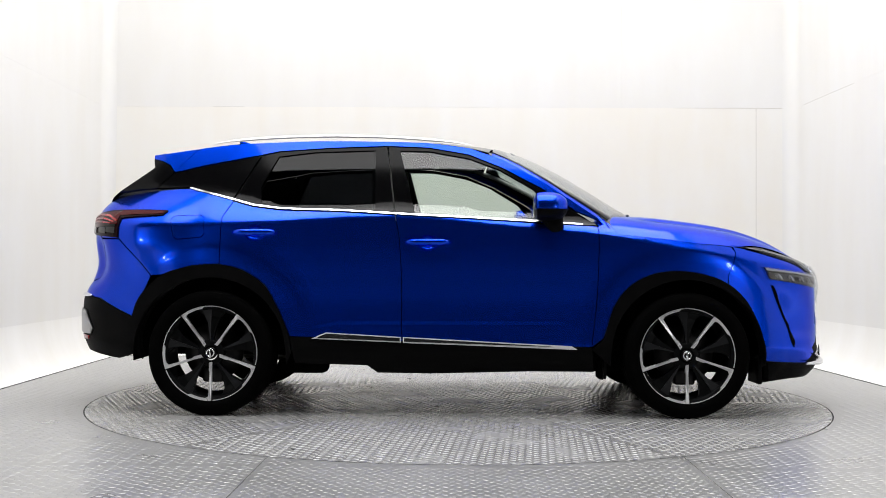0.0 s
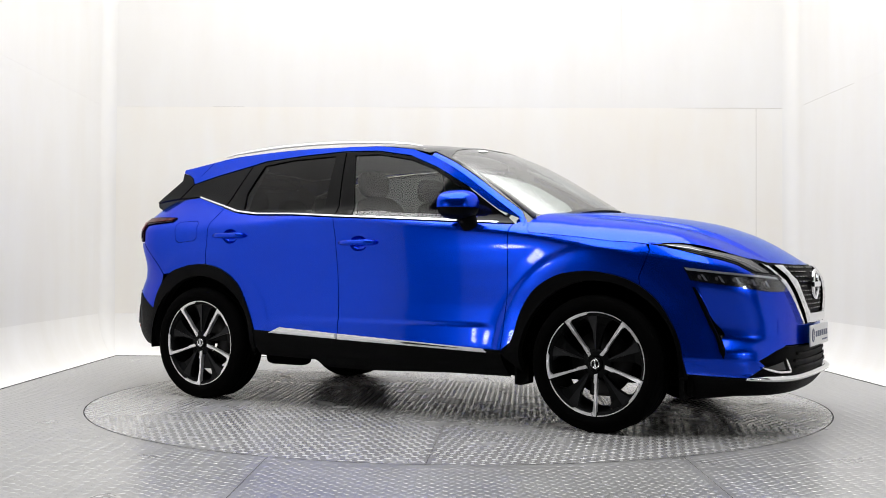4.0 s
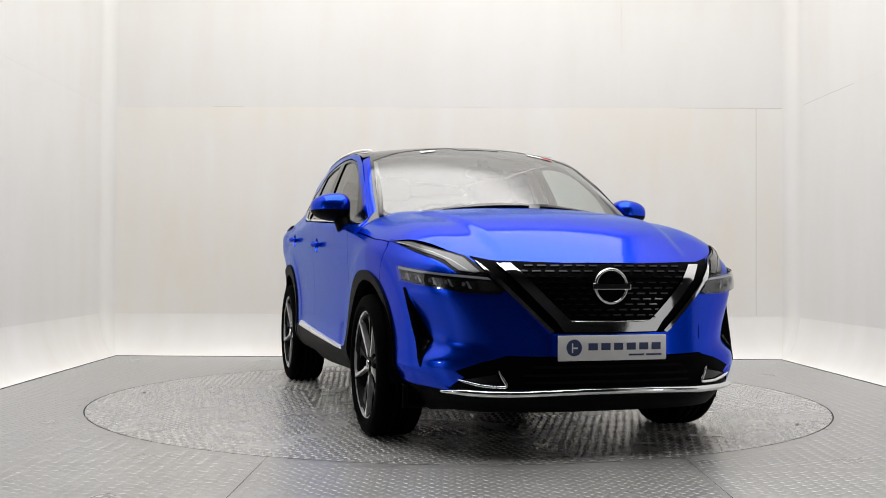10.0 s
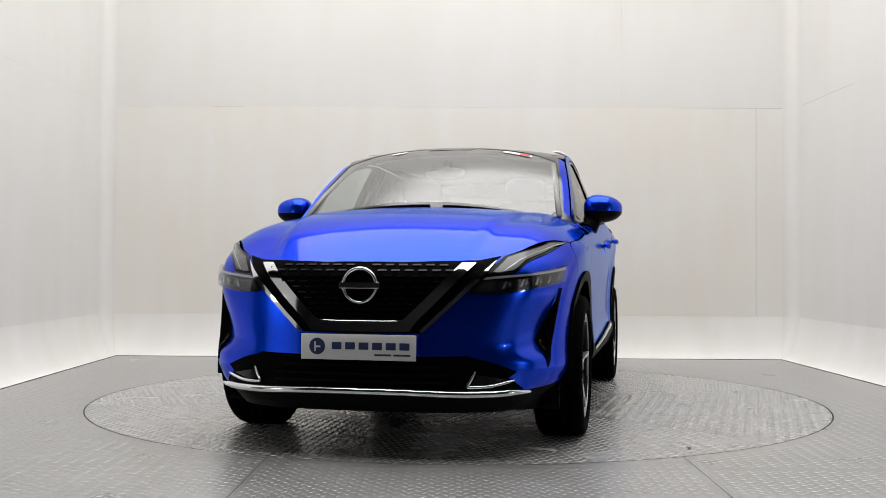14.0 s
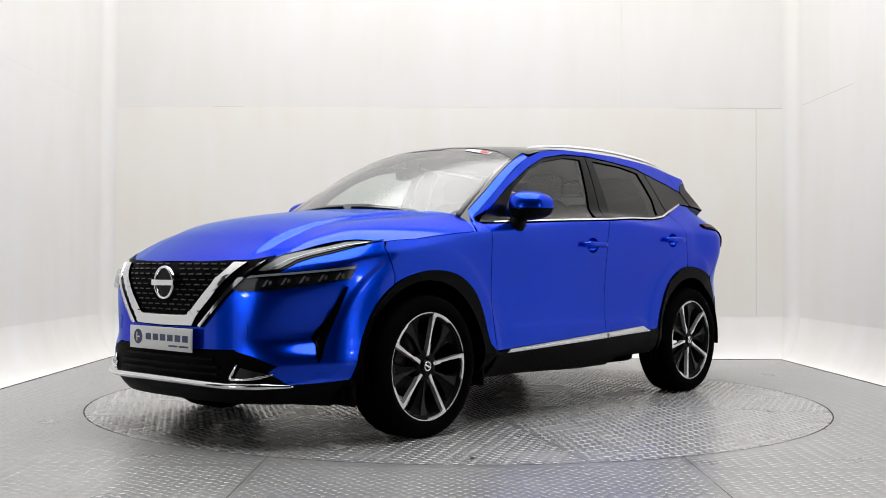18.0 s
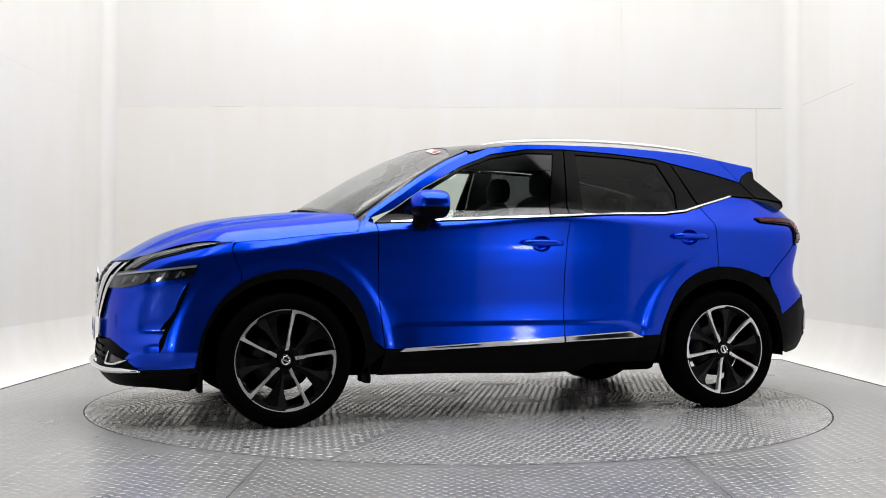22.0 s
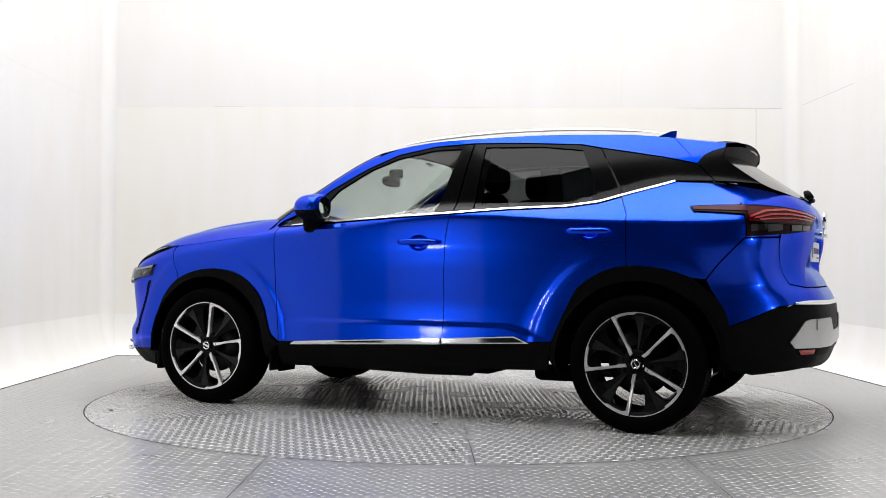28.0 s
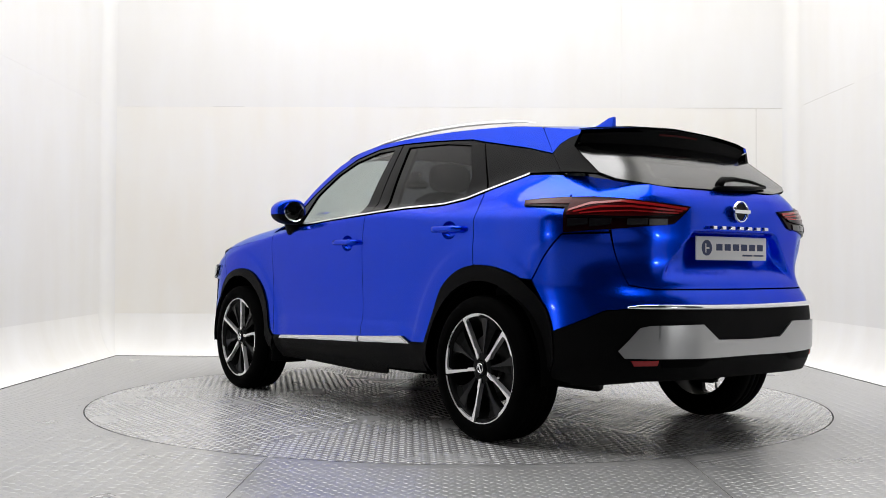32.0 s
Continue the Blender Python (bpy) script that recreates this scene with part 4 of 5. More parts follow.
    def on_glass(y, z, out):
        p = rear_glass(np.array(y), np.array(z))
        return (float(p[0]) - out, y, z + .4 * out)
    wiper = part("rear_wiper", tube([on_glass(.09, 1.212, .012), on_glass(-.05, 1.214, .016), on_glass(-.20, 1.222, .016), on_glass(-.37, 1.240, .010)], [.011, .013, .012, .006], 8), BLACK, car, "black rear wiper")
    part("wiper_arm", tube([on_glass(.07, 1.222, .022), on_glass(.02, 1.246, .034), on_glass(-.08, 1.256, .034), on_glass(-.22, 1.254, .028), on_glass(-.36, 1.242, .016)], [.022, .020, .014, .011, .006], 8, .8), BLACK, wiper)
    bm = bmesh.new()
    prof = [(-1.18, 1.590), (-1.24, 1.612), (-1.29, 1.630), (-1.325, 1.643), (-1.36, 1.645), (-1.35, 1.58)]
    lft = [bm.verts.new((x, .018 if z < 1.6 else .006, z)) for x, z in prof]
    rgt = [bm.verts.new((x, -.018 if z < 1.6 else -.006, z)) for x, z in prof]
    bm.faces.new(lft)
    bm.faces.new(rgt[::-1])
    for i in range(len(prof)):
        j = (i + 1) % len(prof)
        bm.faces.new((lft[i], rgt[i], rgt[j], lft[j]))
    bmesh.ops.recalc_face_normals(bm, faces=bm.faces[:])
    part("antenna_fin", bm, PAINT, car, smooth=False)


def build_glasshouse(car):
    # frit band, stickers, wipers, sensor pod
    edge = [(x, float(side(x, roof_edge(x))[1]) - .045) for x in (.95, .85, .75, .65, .55, .45, .35, .25)]
    outer = whole_top([(1.16, 0), (1.13, .3), (1.04, .6)] + edge + [(.27, .35), (.285, 0)])
    inner = whole_top([(1.085, 0), (1.06, .3), (1.0, .575), (.955, .675)] + [(x, y - .018) for x, y in edge[1:-1]] + [(.31, .50), (.305, .42), (.318, .15), (.39, .13), (.40, 0)])
    sheet("frit_band", [outer, inner], roof, FRIT, car, off=.0045, depth=.002)
    sheet("sticker", [[(.37, -.36), (.40, -.36), (.40, -.27), (.37, -.27)]], roof, WHITE, car, off=.006, depth=.001, label="white paper sticker")
    sheet("sticker", [[(.35, .33), (.39, .33), (.39, .50), (.35, .50)]], roof, WHITE, car, off=.006, depth=.001, label="white paper sticker")
    sheet("sticker", [[(.355, .43), (.385, .43), (.385, .49), (.355, .49)]], roof, REDPRINT, car, off=.0075, depth=.001, label="red printed sticker")
    for y0, y1 in ((-.42, .05), (.12, .46)):
        pts, n = [], 12
        for k in range(n + 1):
            y = y0 + (y1 - y0) * k / n
            x = 1.125 - .30 * y * y
            p = roof(np.array(x), np.array(y))
            pts.append((p[0], p[1], p[2] + .010))
        part("wiper", tube(pts, .0075, 8), BLACK, car, "black wiper blade")


def build_cabin(car):
    for s in (1, -1):
        seat = new("front_seat")
        seat.parent = car
        seat.matrix_basis = pose(.06, s * .36, 0)
        part("cushion", blob((.05, 0, .62), (.27, .25, .09), 4), SEAT, seat)
        part("seat_back", blob((-.30, 0, .95), (.10, .24, .33), 3.5, lean=(-.10, 0)), SEAT, seat)
        part("headrest", blob((-.43, 0, 1.36), (.055, .14, .085), 3), SEAT, seat)
    part("rear_bench", blob((-.85, 0, .62), (.28, .62, .10), 5), SEAT, car)
    part("rear_backrest", blob((-1.17, 0, .92), (.10, .62, .30), 5, lean=(-.10, 0)), SEAT, car)
    for y in (-.42, 0, .42):
        part("rear_headrest", blob((-1.30, y, 1.27 if y else 1.23), (.05, .13, .075), 3), SEAT, car)
    part("dashboard", blob((.93, 0, 1.0), (.24, .70, .12), 4), SEAT, car)
    bm = lathe([(.175, 0), (.185, .012), (.195, 0), (.185, -.012), (.175, 0)], 36)
    bmesh.ops.transform(bm, verts=bm.verts[:], matrix=pose(.60, -.36, 1.03, 0, 0, -90) @ pose(0, 0, 0, -25, 0, 0))
    part("steering_wheel", bm, SEAT, car, "black steering wheel")
    part("wheel_boss", blob((.62, -.36, 1.02), (.04, .09, .07), 3), SEAT, car)
    part("cabin_mirror", blob((.52, 0, 1.40), (.02, .12, .035), 3), GLOSS, car)
    bm = bmesh.new()
    box(bm, .44, .53, -.02, .02, 1.42, 1.48, .01)
    part("sensor_pod", bm, GLOSS, car)
    sheet("headliner", [whole_top([(.26, 0), (.24, .35), (.15, .55), (-.3, .60), (-1.2, .58), (-1.5, .5), (-1.52, 0)])], roof, LINER, car, off=-.045, depth=.01)
    sheet("door_card", [[(-1.2, 1.19), (-.95, 1.165), (-.6, 1.155), (-.3, 1.137), (.1, 1.119), (.5, 1.098), (.62, 1.092), (.85, 1.06), (.85, .35), (-.85, .35), (-.9, .6), (-1.2, .82)]], side, SEAT, car, off=-.07, depth=.02, mirror=True)
    sheet("pillar_trim", [[(-.26, 1.10), (-.44, 1.10), (-.44, 1.53), (-.30, 1.53)]], side, LINER, car, off=-.045, depth=.02, mirror=True)
    sheet("rear_pillar_trim", [[(-1.10, 1.15), (-1.75, 1.15), (-1.70, 1.38), (-1.4, 1.43), (-1.02, 1.49), (-1.09, 1.3)]], side, LINER, car, off=-.05, depth=.02, mirror=True)
    bm = bmesh.new()
    box(bm, -1.85, 1.05, -.74, .74, .36, .50, .03)
    part("cabin_floor", bm, DARK, car)
    bm = bmesh.new()
    box(bm, 1.02, 1.10, -.76, .76, .40, 1.06, .02)
    part("bulkhead", bm, DARK, car)
    bm = bmesh.new()
    box(bm, -1.80, -1.26, -.66, .66, .50, 1.02, .03)
    part("boot_trim", bm, DARK, car)
    for s in (1, -1):
        pts = [(.92, s * .70, 1.12), (.72, s * .66, 1.255), (.53, s * .625, 1.365), (.33, s * .60, 1.46), (.15, s * .585, 1.525)]
        part("a_pillar_trim", tube([(x, y + s * .03, z) for x, y, z in pts], .014, 8), LINER, car)


# ---- the car ----
def build_car():
    car = tagged(new("car"), "glossy blue family crossover with black cladding on the turntable", "car")
    rim = [(.95 + .025 * k, hood_side(.95 + .025 * k)) for k in range(27)]
    wing_top = [(x, float(hood(np.array(x), np.array(y))[2]) - .001) for x, y in rim]
    # doors
    fd = sheet("front_door", [[(-.298, 1.125), (.1, 1.106), (.528, 1.083), (.836, 1.070), (.838, .95), (.831, .69), (.811, .505), (.797, .398), (.30, .405), (-.256, .425), (-.260, .56), (-.262, .815), (-.275, 1.005)], ellipse(-.115, .972, .062, .046, 20)], side, PAINT, car, mirror=True, step=.013, label="blue front door")
    rd = sheet("rear_door", [[(-1.229, 1.205), (-1.114, 1.173), (-.949, 1.153), (-.624, 1.144), (-.3025, 1.125), (-.2795, 1.005), (-.2665, .815), (-.2645, .56), (-.2605, .425), (-.885, .449), (-.945, .592), (-1.025, .735), (-1.155, .820), (-1.283, .850),
                               (-1.279, 1.0), (-1.275, 1.114)], ellipse(-1.0865, 1.023, .062, .046, 20)], side, PAINT, car, mirror=True, step=.013, label="blue rear door")
    sheet("front_wing", [[(.8415, 1.068), (.90, 1.095)] + wing_top + [(1.622, .929), (1.559, .795), (1.562, .742), (1.50, .775), (1.442, .796), (1.282, .818), (1.125, .802), (1.0, .728), (.921, .617), (.863, .445), (.8015, .398), (.8155, .505), (.8355, .69), (.8425, .95)]],
          side, PAINT, car, mirror=True, step=.013, label="blue front wing")
    quarter = [(-1.234, 1.21), (-1.5, 1.283), (-1.70, 1.276), (-1.90, 1.268), (-1.978, 1.263), (-2.122, 1.155), (-2.135, 1.0), (-1.93, .992), (-1.70, .785), (-1.626, .79), (-1.445, .842), (-1.2875, .852), (-1.2835, 1.0), (-1.2795, 1.114)]
    flap = [(-1.575, 1.105), (-1.55, 1.122), (-1.40, 1.128), (-1.378, 1.11), (-1.372, 1.02), (-1.39, .998), (-1.53, .985), (-1.555, 1.0)]
    sheet("quarter_panel", [quarter], side, PAINT, car, mirror=True, step=.013, sides=(1,), label="blue rear quarter panel")
    qp = sheet("quarter_panel", [quarter, flap], side, PAINT, car, mirror=True, step=.013, sides=(-1,), label="blue rear quarter panel")[0]
    sheet("fuel_flap", [[(-1.474 + (a + 1.474) * .965, 1.056 + (b - 1.056) * .95) for a, b in flap]], side, PAINT, [qp, qp], mirror=True, sides=(-1,), label="blue fuel flap")
    arch_f = flow([(.800, .385), (.863, .443), (.921, .615), (1.0, .726), (1.125, .8), (1.282, .823), (1.442, .801), (1.573, .745), (1.673, .65), (1.739, .523), (1.775, .40), (1.785, .30)])
    sheet("wheel_arch", [arch_f + arc(1.3325, .35, .425, .425, -10, 188, 20)], side, BLACK, car, off=.010, depth=.05, mirror=True, label="black plastic wheel arch trim")
    arch_r = flow([(-1.81, .40), (-1.792, .55), (-1.742, .679), (-1.626, .786), (-1.445, .838), (-1.291, .848), (-1.157, .817), (-1.03, .732), (-.95, .589), (-.89, .446), (-.88, .35)])
    sheet("wheel_arch", [arch_r + arc(-1.3325, .35, .425, .425, -8, 185, 20)], side, BLACK, car, off=.010, depth=.05, mirror=True, label="black plastic wheel arch trim")
    sheet("sill_cladding", [[(-.885, .445), (-.26, .422), (.800, .392), (.815, .29), (.823, .254), (.46, .255), (-.1, .238), (-.40, .242), (-.455, .288), (-.86, .298)]], side, BLACK, car, off=.006, mirror=True)
    for door, edge, face in ((rd, [(-.766, .434), (-.681, .470), (-.263, .447), (-.263, .416)], [(-.738, .4395), (-.677, .4635), (-.269, .4410), (-.269, .4225)]),
                            (fd, [(-.252, .447), (.687, .401), (.719, .384), (-.252, .414)], [(-.246, .4405), (.58, .4005), (.55, .3985), (-.246, .4210)])):
        # matte pale rim: the bright reflections of the chrome are put into its colour
        strip = sheet("sill_strip", [edge], side, RAIL, door, off=.014, mirror=True, label="chrome strip, its rim coloured pale for reflections")
        sheet("strip_face", [face], side, CHROME, strip, off=.017, depth=.003, mirror=True)
    # bumpers
    sheet("rear_bumper", [whole([(0, .738), (.546, .740), (.648, .758), (.66, .85), (.70, .99), (-1.934 - U_REAR, .985), (-1.706 - U_REAR, .782), (-1.742 - U_REAR, .679), (-1.79 - U_REAR, .552), (.80, .652), (.69, .66), (0, .655)])], tail_wrap, PAINT, car, label="blue rear bumper", step=.015)
    sheet("rear_bumper_base", [whole([(0, .65), (.69, .655), (.80, .646), (-1.788 - U_REAR, .547), (-1.80 - U_REAR, .34), (.9, .31), (.6, .34), (0, .34)])], tail_wrap, BLACK, car, off=.004)
    sheet("tailgate", [whole([(0, 1.20), (.38, 1.202), (.62, 1.228), (.80, 1.258), (.86, 1.262), (.722, 1.155), (.6935, 1.0), (.657, .85), (.6435, .764), (.546, .747), (0, .745)])], tail_wrap, PAINT, car, label="blue tailgate", step=.015)
    sheet("front_bumper", [whole([(0, .85), (.437, .858), (.6, .885), (.85, .93), (U_FRONT - 1.612, .972), (U_FRONT - 1.628, .929), (U_FRONT - 1.564, .797), (U_FRONT - 1.568, .740), (U_FRONT - 1.673, .653), (U_FRONT - 1.739, .525), (U_FRONT - 1.775, .40), (U_FRONT - 1.785, .318), (.93, .308), (.786, .30), (.69, .345), (.54, .43), (.478, .455), (.26, .45), (0, .447)])],
          nose_wrap, PAINT, car, label="blue front bumper", step=.0065)
    sheet("front_bumper_base", [whole([(0, .44), (.26, .443), (.478, .449), (.54, .424), (.69, .338), (.80, .293), (.93, .300), (1.045, .312), (1.085, .30), (1.08, .215), (1.0, .18), (.8, .2), (0, .2)])], nose_wrap, BLACK, car, off=-.004)
    # roof and glass
    xs = [.95, .85, .724, .534, .308, .113, -.117, -.36, -.676, -.983, -1.2, -1.35, -1.47]
    low = [(.90, 1.09), (.724, 1.160), (.534, 1.290), (.308, 1.412), (.113, 1.492), (-.117, 1.532), (-.36, 1.541), (-.676, 1.530), (-.983, 1.510), (-1.095, 1.487), (-1.421, 1.427), (-1.604, 1.384)]
    sheet("cant_rail", [low + [(x, roof_edge(x) - .006 * float(ramp(x, .20, .27))) for x in reversed(xs)]], quarter_shell, PAINT, car, mirror=True, step=.02)
    edge = [(x, float(side(x, roof_edge(x))[1])) for x in (.95, .85, .75, .65, .55, .45, .35, .25, .15)]
    yb = [y for x, y in edge]
    sheet("pillar_base", [[(.985, yb[0] - .012), (.95, yb[0] - .004), (.90, yb[0] * .5 + yb[1] * .5 - .004), (.88, yb[0] * .3 + yb[1] * .7 - .045), (.90, yb[0] - .075), (.94, yb[0] - .13), (.985, yb[0] - .14)]], roof, PAINT, car, off=.005, mirror=True, step=.015)
    ex, ey = [e[0] for e in edge[::-1]], [e[1] for e in edge[::-1]]

    def pillar(x, y):
        """The windscreen pillar rolls over from the roof's skin to the side."""
        p = roof(x, y)
        past = np.maximum(0, y - (np.interp(x, ex, ey) - .043))
        return p - np.stack([0 * past, 0 * past, 7 * past * past], -1)
    sheet("windscreen", [whole_top([(1.16, 0), (1.13, .3), (1.04, .6)] + [(x, y - .045) for x, y in edge[:8]] + [(.27, .35), (.285, 0)])], roof, SCREEN, car, off=.002)
    sheet("a_pillar", [[(x, y - .004) for x, y in edge[:8]] + [(x, y - .043) for x, y in reversed(edge[:8])]], pillar, PAINT, car, mirror=True, step=.008)
    edge2 = [(x, float(side(x, roof_edge(x))[1]) - .004) for x in (.23, 0, -.3, -.6, -.9, -1.2, -1.47)]
    sheet("roof_panel", [whole_top([(.28, 0), (.265, .35)] + edge2 + [(-1.53, .3), (-1.55, 0)])], roof, GLOSS, car, label="black glass roof")
    edge3 = [(x, float(side(x, roof_edge(x))[1]) - .004) for x in (-1.485, -1.58, -1.66, -1.73)]
    sheet("spoiler", [whole_top([(-1.556, 0), (-1.54, .3)] + edge3 + [(-1.765, .5), (-1.79, .3), (-1.80, 0)])], roof, PAINT, car, depth=.02, label="blue roof spoiler")
    sheet("spoiler_side", [[(-1.477, roof_edge(-1.477)), (-1.53, roof_edge(-1.53)), (-1.58, roof_edge(-1.58)), (-1.66, roof_edge(-1.66)), (-1.735, roof_edge(-1.735)), (-1.735, 1.466), (-1.68, 1.452), (-1.632, 1.428), (-1.602, 1.388)]], quarter_shell, PAINT, car, mirror=True, step=.02)
    sheet("rear_window", [whole([(0, 1.44), (.50, 1.44), (.636, 1.42), (.654, 1.36), (.672, 1.27), (.62, 1.243), (.40, 1.212), (0, 1.208)])], rear_glass, REARGLASS, car)
    sheet("window_frame", [[(-.300, 1.137), (.1, 1.118), (.528, 1.096), (.753, 1.084), (.84, 1.083), (.724, 1.155), (.534, 1.284), (.308, 1.406), (.113, 1.486), (-.117, 1.526), (-.352, 1.535)],
                                [(-.191, 1.145), (.1, 1.13), (.45, 1.108), (.612, 1.102), (.608, 1.142), (.484, 1.286), (.284, 1.405), (.113, 1.469), (-.117, 1.511), (-.285, 1.512)]], side, GLOSS, fd, off=-.004, mirror=True)
    sheet("window_glass", [[(-.195, 1.14), (.1, 1.125), (.45, 1.10), (.618, 1.095), (.613, 1.146), (.488, 1.290), (.286, 1.409), (.113, 1.474), (-.117, 1.516), (-.29, 1.517)]], side, CLEAR, fd, off=-.012, depth=.003, mirror=True)
    sheet("window_frame", [[(-.308, 1.137), (-.362, 1.535), (-.676, 1.524), (-.983, 1.504), (-1.09, 1.48), (-1.228, 1.222), (-1.114, 1.185), (-.949, 1.165), (-.624, 1.156)],
                           [(-.416, 1.163), (-.428, 1.515), (-.774, 1.505), (-.99, 1.478), (-1.08, 1.298), (-1.072, 1.20), (-.949, 1.172), (-.624, 1.163)]], side, GLOSS, rd, off=-.004, mirror=True)
    sheet("window_glass", [[(-.41, 1.158), (-.422, 1.52), (-.774, 1.51), (-.995, 1.483), (-1.086, 1.3), (-1.078, 1.195), (-.949, 1.167), (-.624, 1.158)]], side, PRIVACY, rd, off=-.012, depth=.003, mirror=True)
    sheet("quarter_window", [[(-1.238, 1.23), (-1.502, 1.296), (-1.69, 1.290), (-1.605, 1.378), (-1.421, 1.42), (-1.098, 1.48)]], quarter_shell, GLOSS, car, off=-.003, mirror=True)
    sheet("belt_chrome", [[(-1.502, 1.285), (-1.233, 1.214), (-1.114, 1.180), (-.949, 1.160), (-.624, 1.150), (-.303, 1.131), (.1, 1.112), (.528, 1.089), (.753, 1.077), (.753, 1.084), (.528, 1.099), (.1, 1.121), (-.303, 1.140), (-.624, 1.159), (-.949, 1.169), (-1.114, 1.190), (-1.233, 1.224), (-1.50, 1.294)]],
          side, CHROME, car, off=.005, depth=.006, mirror=True)
    sheet("bonnet", [whole_top([(1.08, 0), (1.06, .3), (.99, .56), (.935, .70), (.918, .76), (.922, .80), (.932, .825)] + [(x, y - .003) for x, y in rim] + [(1.62, .834), (1.66, .820), (1.723, .783), (1.78, .757), (1.819, .738), (1.954, .667), (2.002, .627), (2.093, .514), (2.13, .438), (2.169, .2), (2.176, 0)])], hood, PAINT, car, label="blue bonnet", step=.018)
    sheet("wing_corner", [[(.916, .755), (.9203, .80), (.9308, .826), (.949, .862), (.86, .828), (.835, .78), (.85, .735)]], hood, PAINT, car, off=-.001, mirror=True)
    sheet("wing_flange", [[(.84, .70), (1.0, .70), (1.0, .872), (.93, .852), (.85, .81)]], hood, PAINT, car, off=-.010, mirror=True)
    # rails
    for s in (1, -1):
        pts = [(.13 - 1.53 * k / 28, s * (.60 + .02 * math.sin(math.pi * k / 28)), 1.545 + .060 * math.sin(math.pi * (k + .4) / 28.8)**.55) for k in range(29)]
        bm = bmesh.new()
        rows = []
        for k, (x, y, z) in enumerate(pts):
            f = .68 * min(1, .25 + 5 * min(k, 28 - k) / 28)
            sec = ((y + s * .012 * f, z - .012 * f), (y + s * .013 * f, z - .004 * f), (y - s * .002, z + .013 * f), (y - s * .014 * f, z + .014 * f), (y - s * .016 * f, z - .012 * f))
            rows.append([bm.verts.new((x, yy, zz)) for yy, zz in sec])
        for r0, r1 in zip(rows, rows[1:]):
            for k in range(5):
                bm.faces.new((r0[k], r0[(k + 1) % 5], r1[(k + 1) % 5], r1[k]))
        bm.faces.new(rows[0])
        bm.faces.new(rows[-1])
        bmesh.ops.recalc_face_normals(bm, faces=bm.faces[:])
        part("roof_rail", bm, RAIL, car, "satin silver roof rail", smooth=False)
    build_front(car)
    build_rear(car)
    build_glasshouse(car)
    build_handles(car, fd, rd)
    build_mirrors(fd)
    build_wheel_wells(car)
    build_cabin(car)
    # underbody
    bm = bmesh.new()
    box(bm, -.46, 1.75, -.66, .66, .235, .42, .03)
    box(bm, -1.80, -.44, -.52, .52, .31, .46, .03)
    part("underbody", bm, DARK, car)
    for s in (1, -1):
        bm = bmesh.new()
        box(bm, -1.0, -.70, s * .60 - .06, s * .60 + .06, .215, .30, .035)
        part("suspension_arm", bm, DARK, car)
        for x in (.868, 1.795):
            bm = bmesh.new()
            box(bm, x - .014, x + .014, s * .72 - .09, s * .72 + .07, .205, .31, .006)
            part("wheel_deflector", bm, DARK, car)
    part("exhaust_pipe", tube([(-.6, .18, .23), (-1.0, .22, .235), (-1.3, .30, .25), (-1.6, .36, .262)], [.03, .03, .034, .034], 10), STEEL, car, "dull steel exhaust pipe")
    # two boxes added under nose and tail to darken the floor there
    bm = bmesh.new()
    box(bm, 1.72, 2.06, -.58, .58, .225, .29, .02)
    part("front_undertray", bm, DARK, car)
    bm = bmesh.new()
    box(bm, -2.02, -1.78, -.60, .60, .345, .41, .02)
    part("rear_undertray", bm, DARK, car)
    # wheels
    wheel = build_wheel(car)
    wheel.matrix_basis = pose(1.3325, .795, .35, 0, -27, 0)
    copy_thing(wheel, pose(-1.3325, .795, .35, 0, -63.5, 0))
    copy_thing(wheel, pose(1.3325, -.795, .35, 0, 0, 180) @ pose(0, 0, 0, 0, 90, 0))
    copy_thing(wheel, pose(-1.3325, -.795, .35, 0, 0, 180) @ pose(0, 0, 0, 0, 90, 0))
    return car


# ---- motion of the turntable and the car ----
def motions():
    drift = smooth_curve([0, 3, 6, 9, 12, 13, 14.3, 16.5, 19, 24, 28, 32], [-.1, 0, .06, 0, -.1, -.15, -.02, .15, .06, .12, .08, -.15])
    rows = [(t * 0.5, pose(0, 0, 0, 0, 0, 0.25 - 7.277 * t * 0.5 + float(drift(t * 0.5)))) for t in range(65)]
    walk(turntable, rows)
    walk(the_car, [(t, m @ pose(-0.051, 0.02, 0)) for t, m in rows])


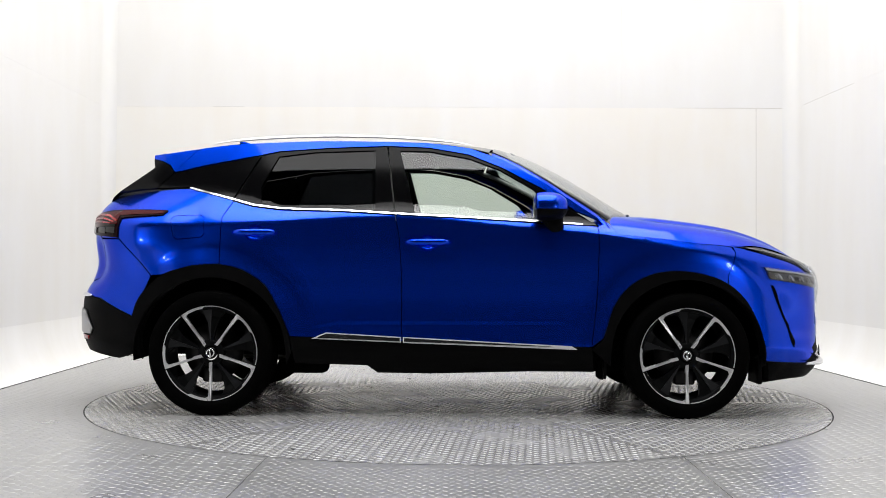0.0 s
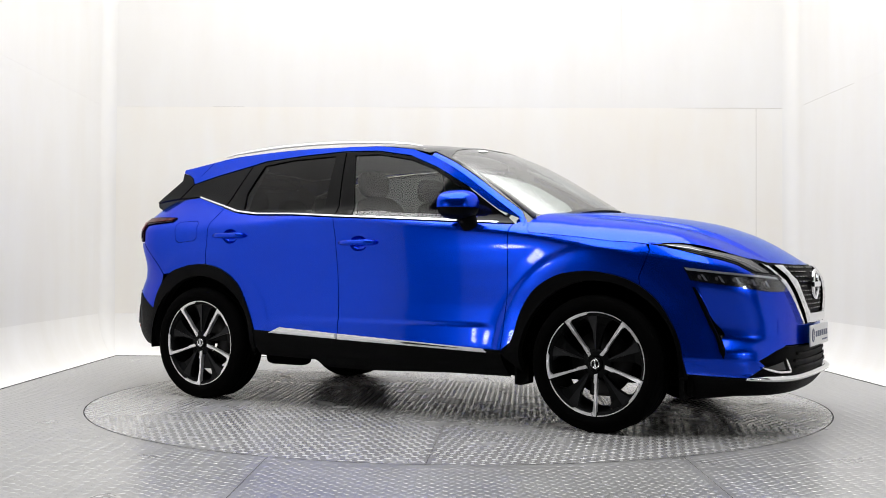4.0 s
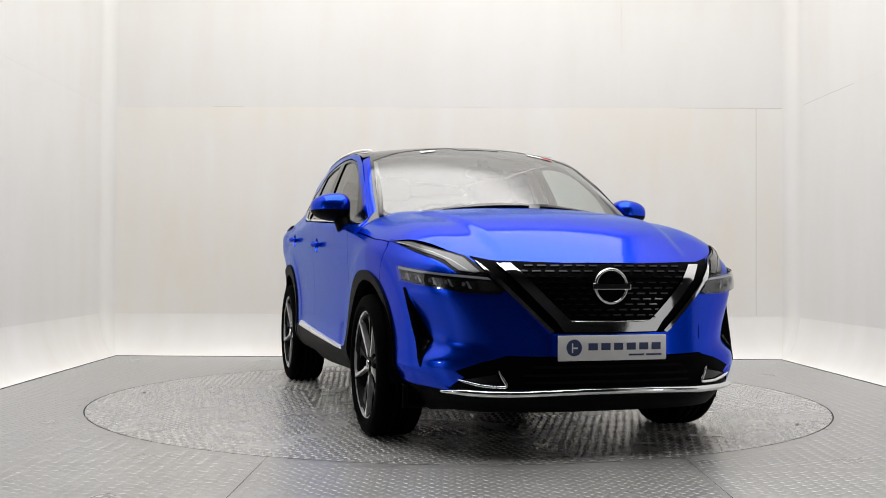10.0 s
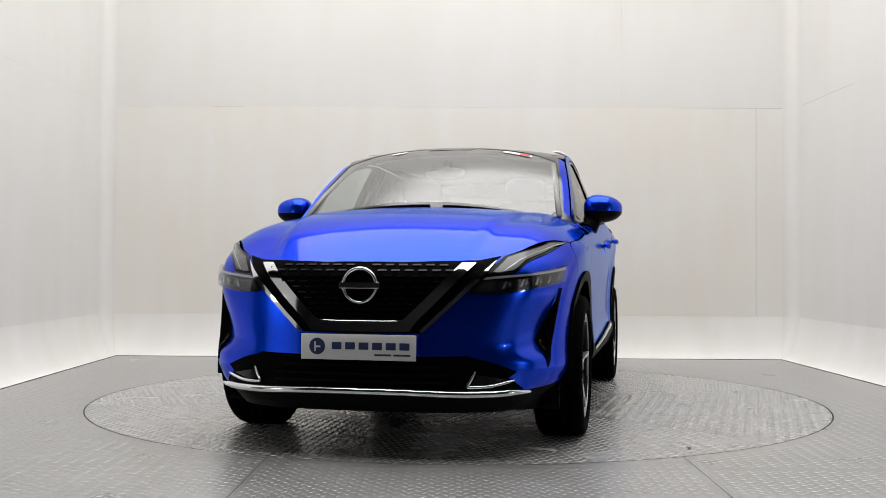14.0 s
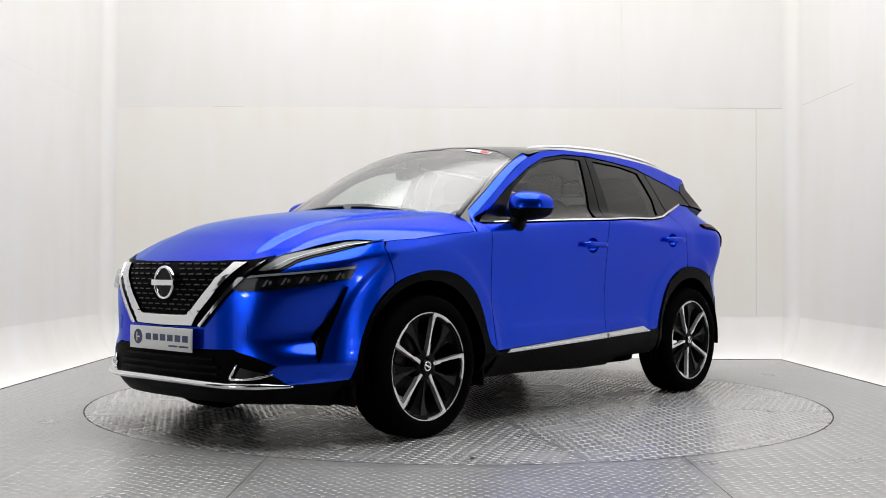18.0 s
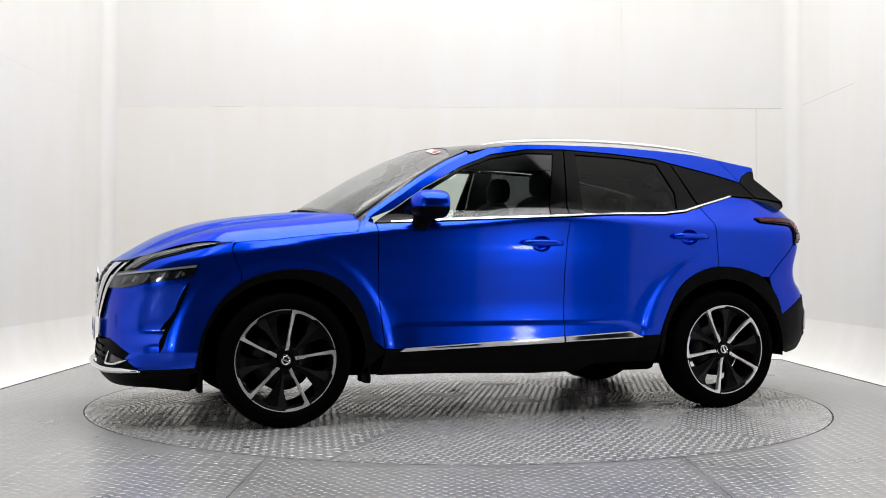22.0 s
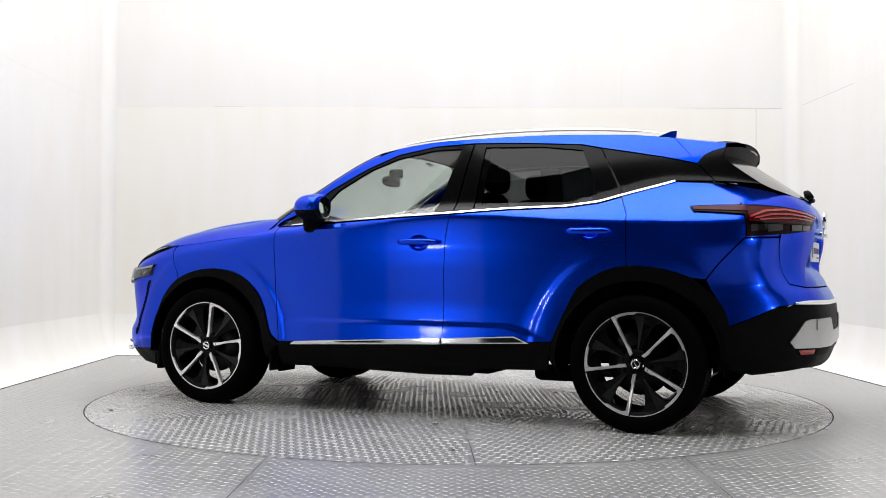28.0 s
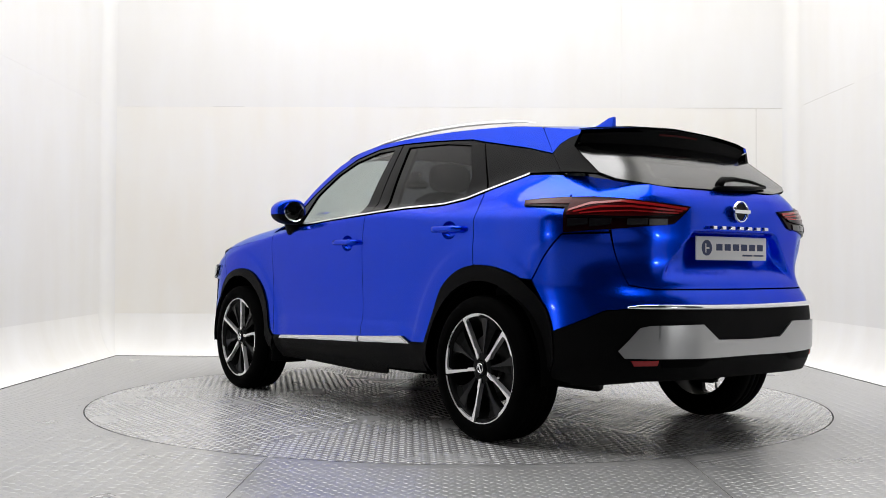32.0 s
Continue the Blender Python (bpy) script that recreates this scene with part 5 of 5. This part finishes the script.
MIRROR = material("mirror_glass", (0.85, 0.86, 0.87), 0.01, 1.0)
GRILLE = material("grille_black", (0.0015, 0.0015, 0.0017), 0.5, spec=0.02)
GRILLEBAR = material("grille_dash", (0.03, 0.03, 0.033), 0.22, 0.9)
LAMPGREY = material("lamp_clear_grey", (0.42, 0.44, 0.46), 0.12, 0.7)
LAMPDARK = material("lamp_dark", (0.012, 0.012, 0.014), 0.15, 0.3)
PLATEWHITE = material("plate_white", (0.72, 0.72, 0.72), 0.35, vary=0.04, scale=20)
FRIT = material("frit_black", (0.008, 0.008, 0.009), 0.1)
REDPRINT = material("red_print", (0.6, 0.03, 0.03), 0.5)
LINER = material("grey_headliner", (0.38, 0.375, 0.36), 0.9, vary=0.1)
DIMLENS = material("dim_lamp_lens", (0.16, 0.15, 0.155), 0.15, 0.5)
FLECK = material("dark_dirt", (0.03, 0.028, 0.025), 0.9)
JOINT = material("wall_joint", (0.45, 0.425, 0.38), 0.8, vary=0.3, scale=6)
DARKMETAL = material("dark_blade_face", (0.014, 0.0145, 0.016), 0.38, 0.2, spec=0.2)
RUNLAMP = material("running_lamp_optic", (0.09, 0.091, 0.094), 0.25, 0.4, 0.25)
LAMPBAR = material("lamp_light_bar", (0.40, 0.41, 0.42), 0.18, 0.35, 0.5)
FLOORBASE = material("floor_slab", (0.02, 0.02, 0.02), 0.9, vary=0.2)
HALL = material("hall_paint", (0.034, 0.034, 0.037), 0.8, vary=0.1, scale=2)
PLATE = material("tread_plate", (0.365, 0.365, 0.363), 0.30, 0.42, vary=0.20, scale=2.2, rough_vary=0.08, bump=0.12, bump_scale=90)
# the floor's plate, brightened by colour to offset the shade round the car
TABLEPLATE = material("brightened_turntable_plate", (0.40, 0.40, 0.397), 0.26, 0.44, vary=0.18, scale=2.6, rough_vary=0.08, bump=0.12, bump_scale=90)
TREAD = material("tread_polished", (0.40, 0.40, 0.397), 0.38, 0.34, vary=0.15, scale=4, rough_vary=0.1)
BARE = material("bare_pale_coat", (0.66, 0.655, 0.64), 0.35, 0.1, vary=0.12, scale=30)
build_room()
turntable = build_turntable()
the_car = build_car()

motions()
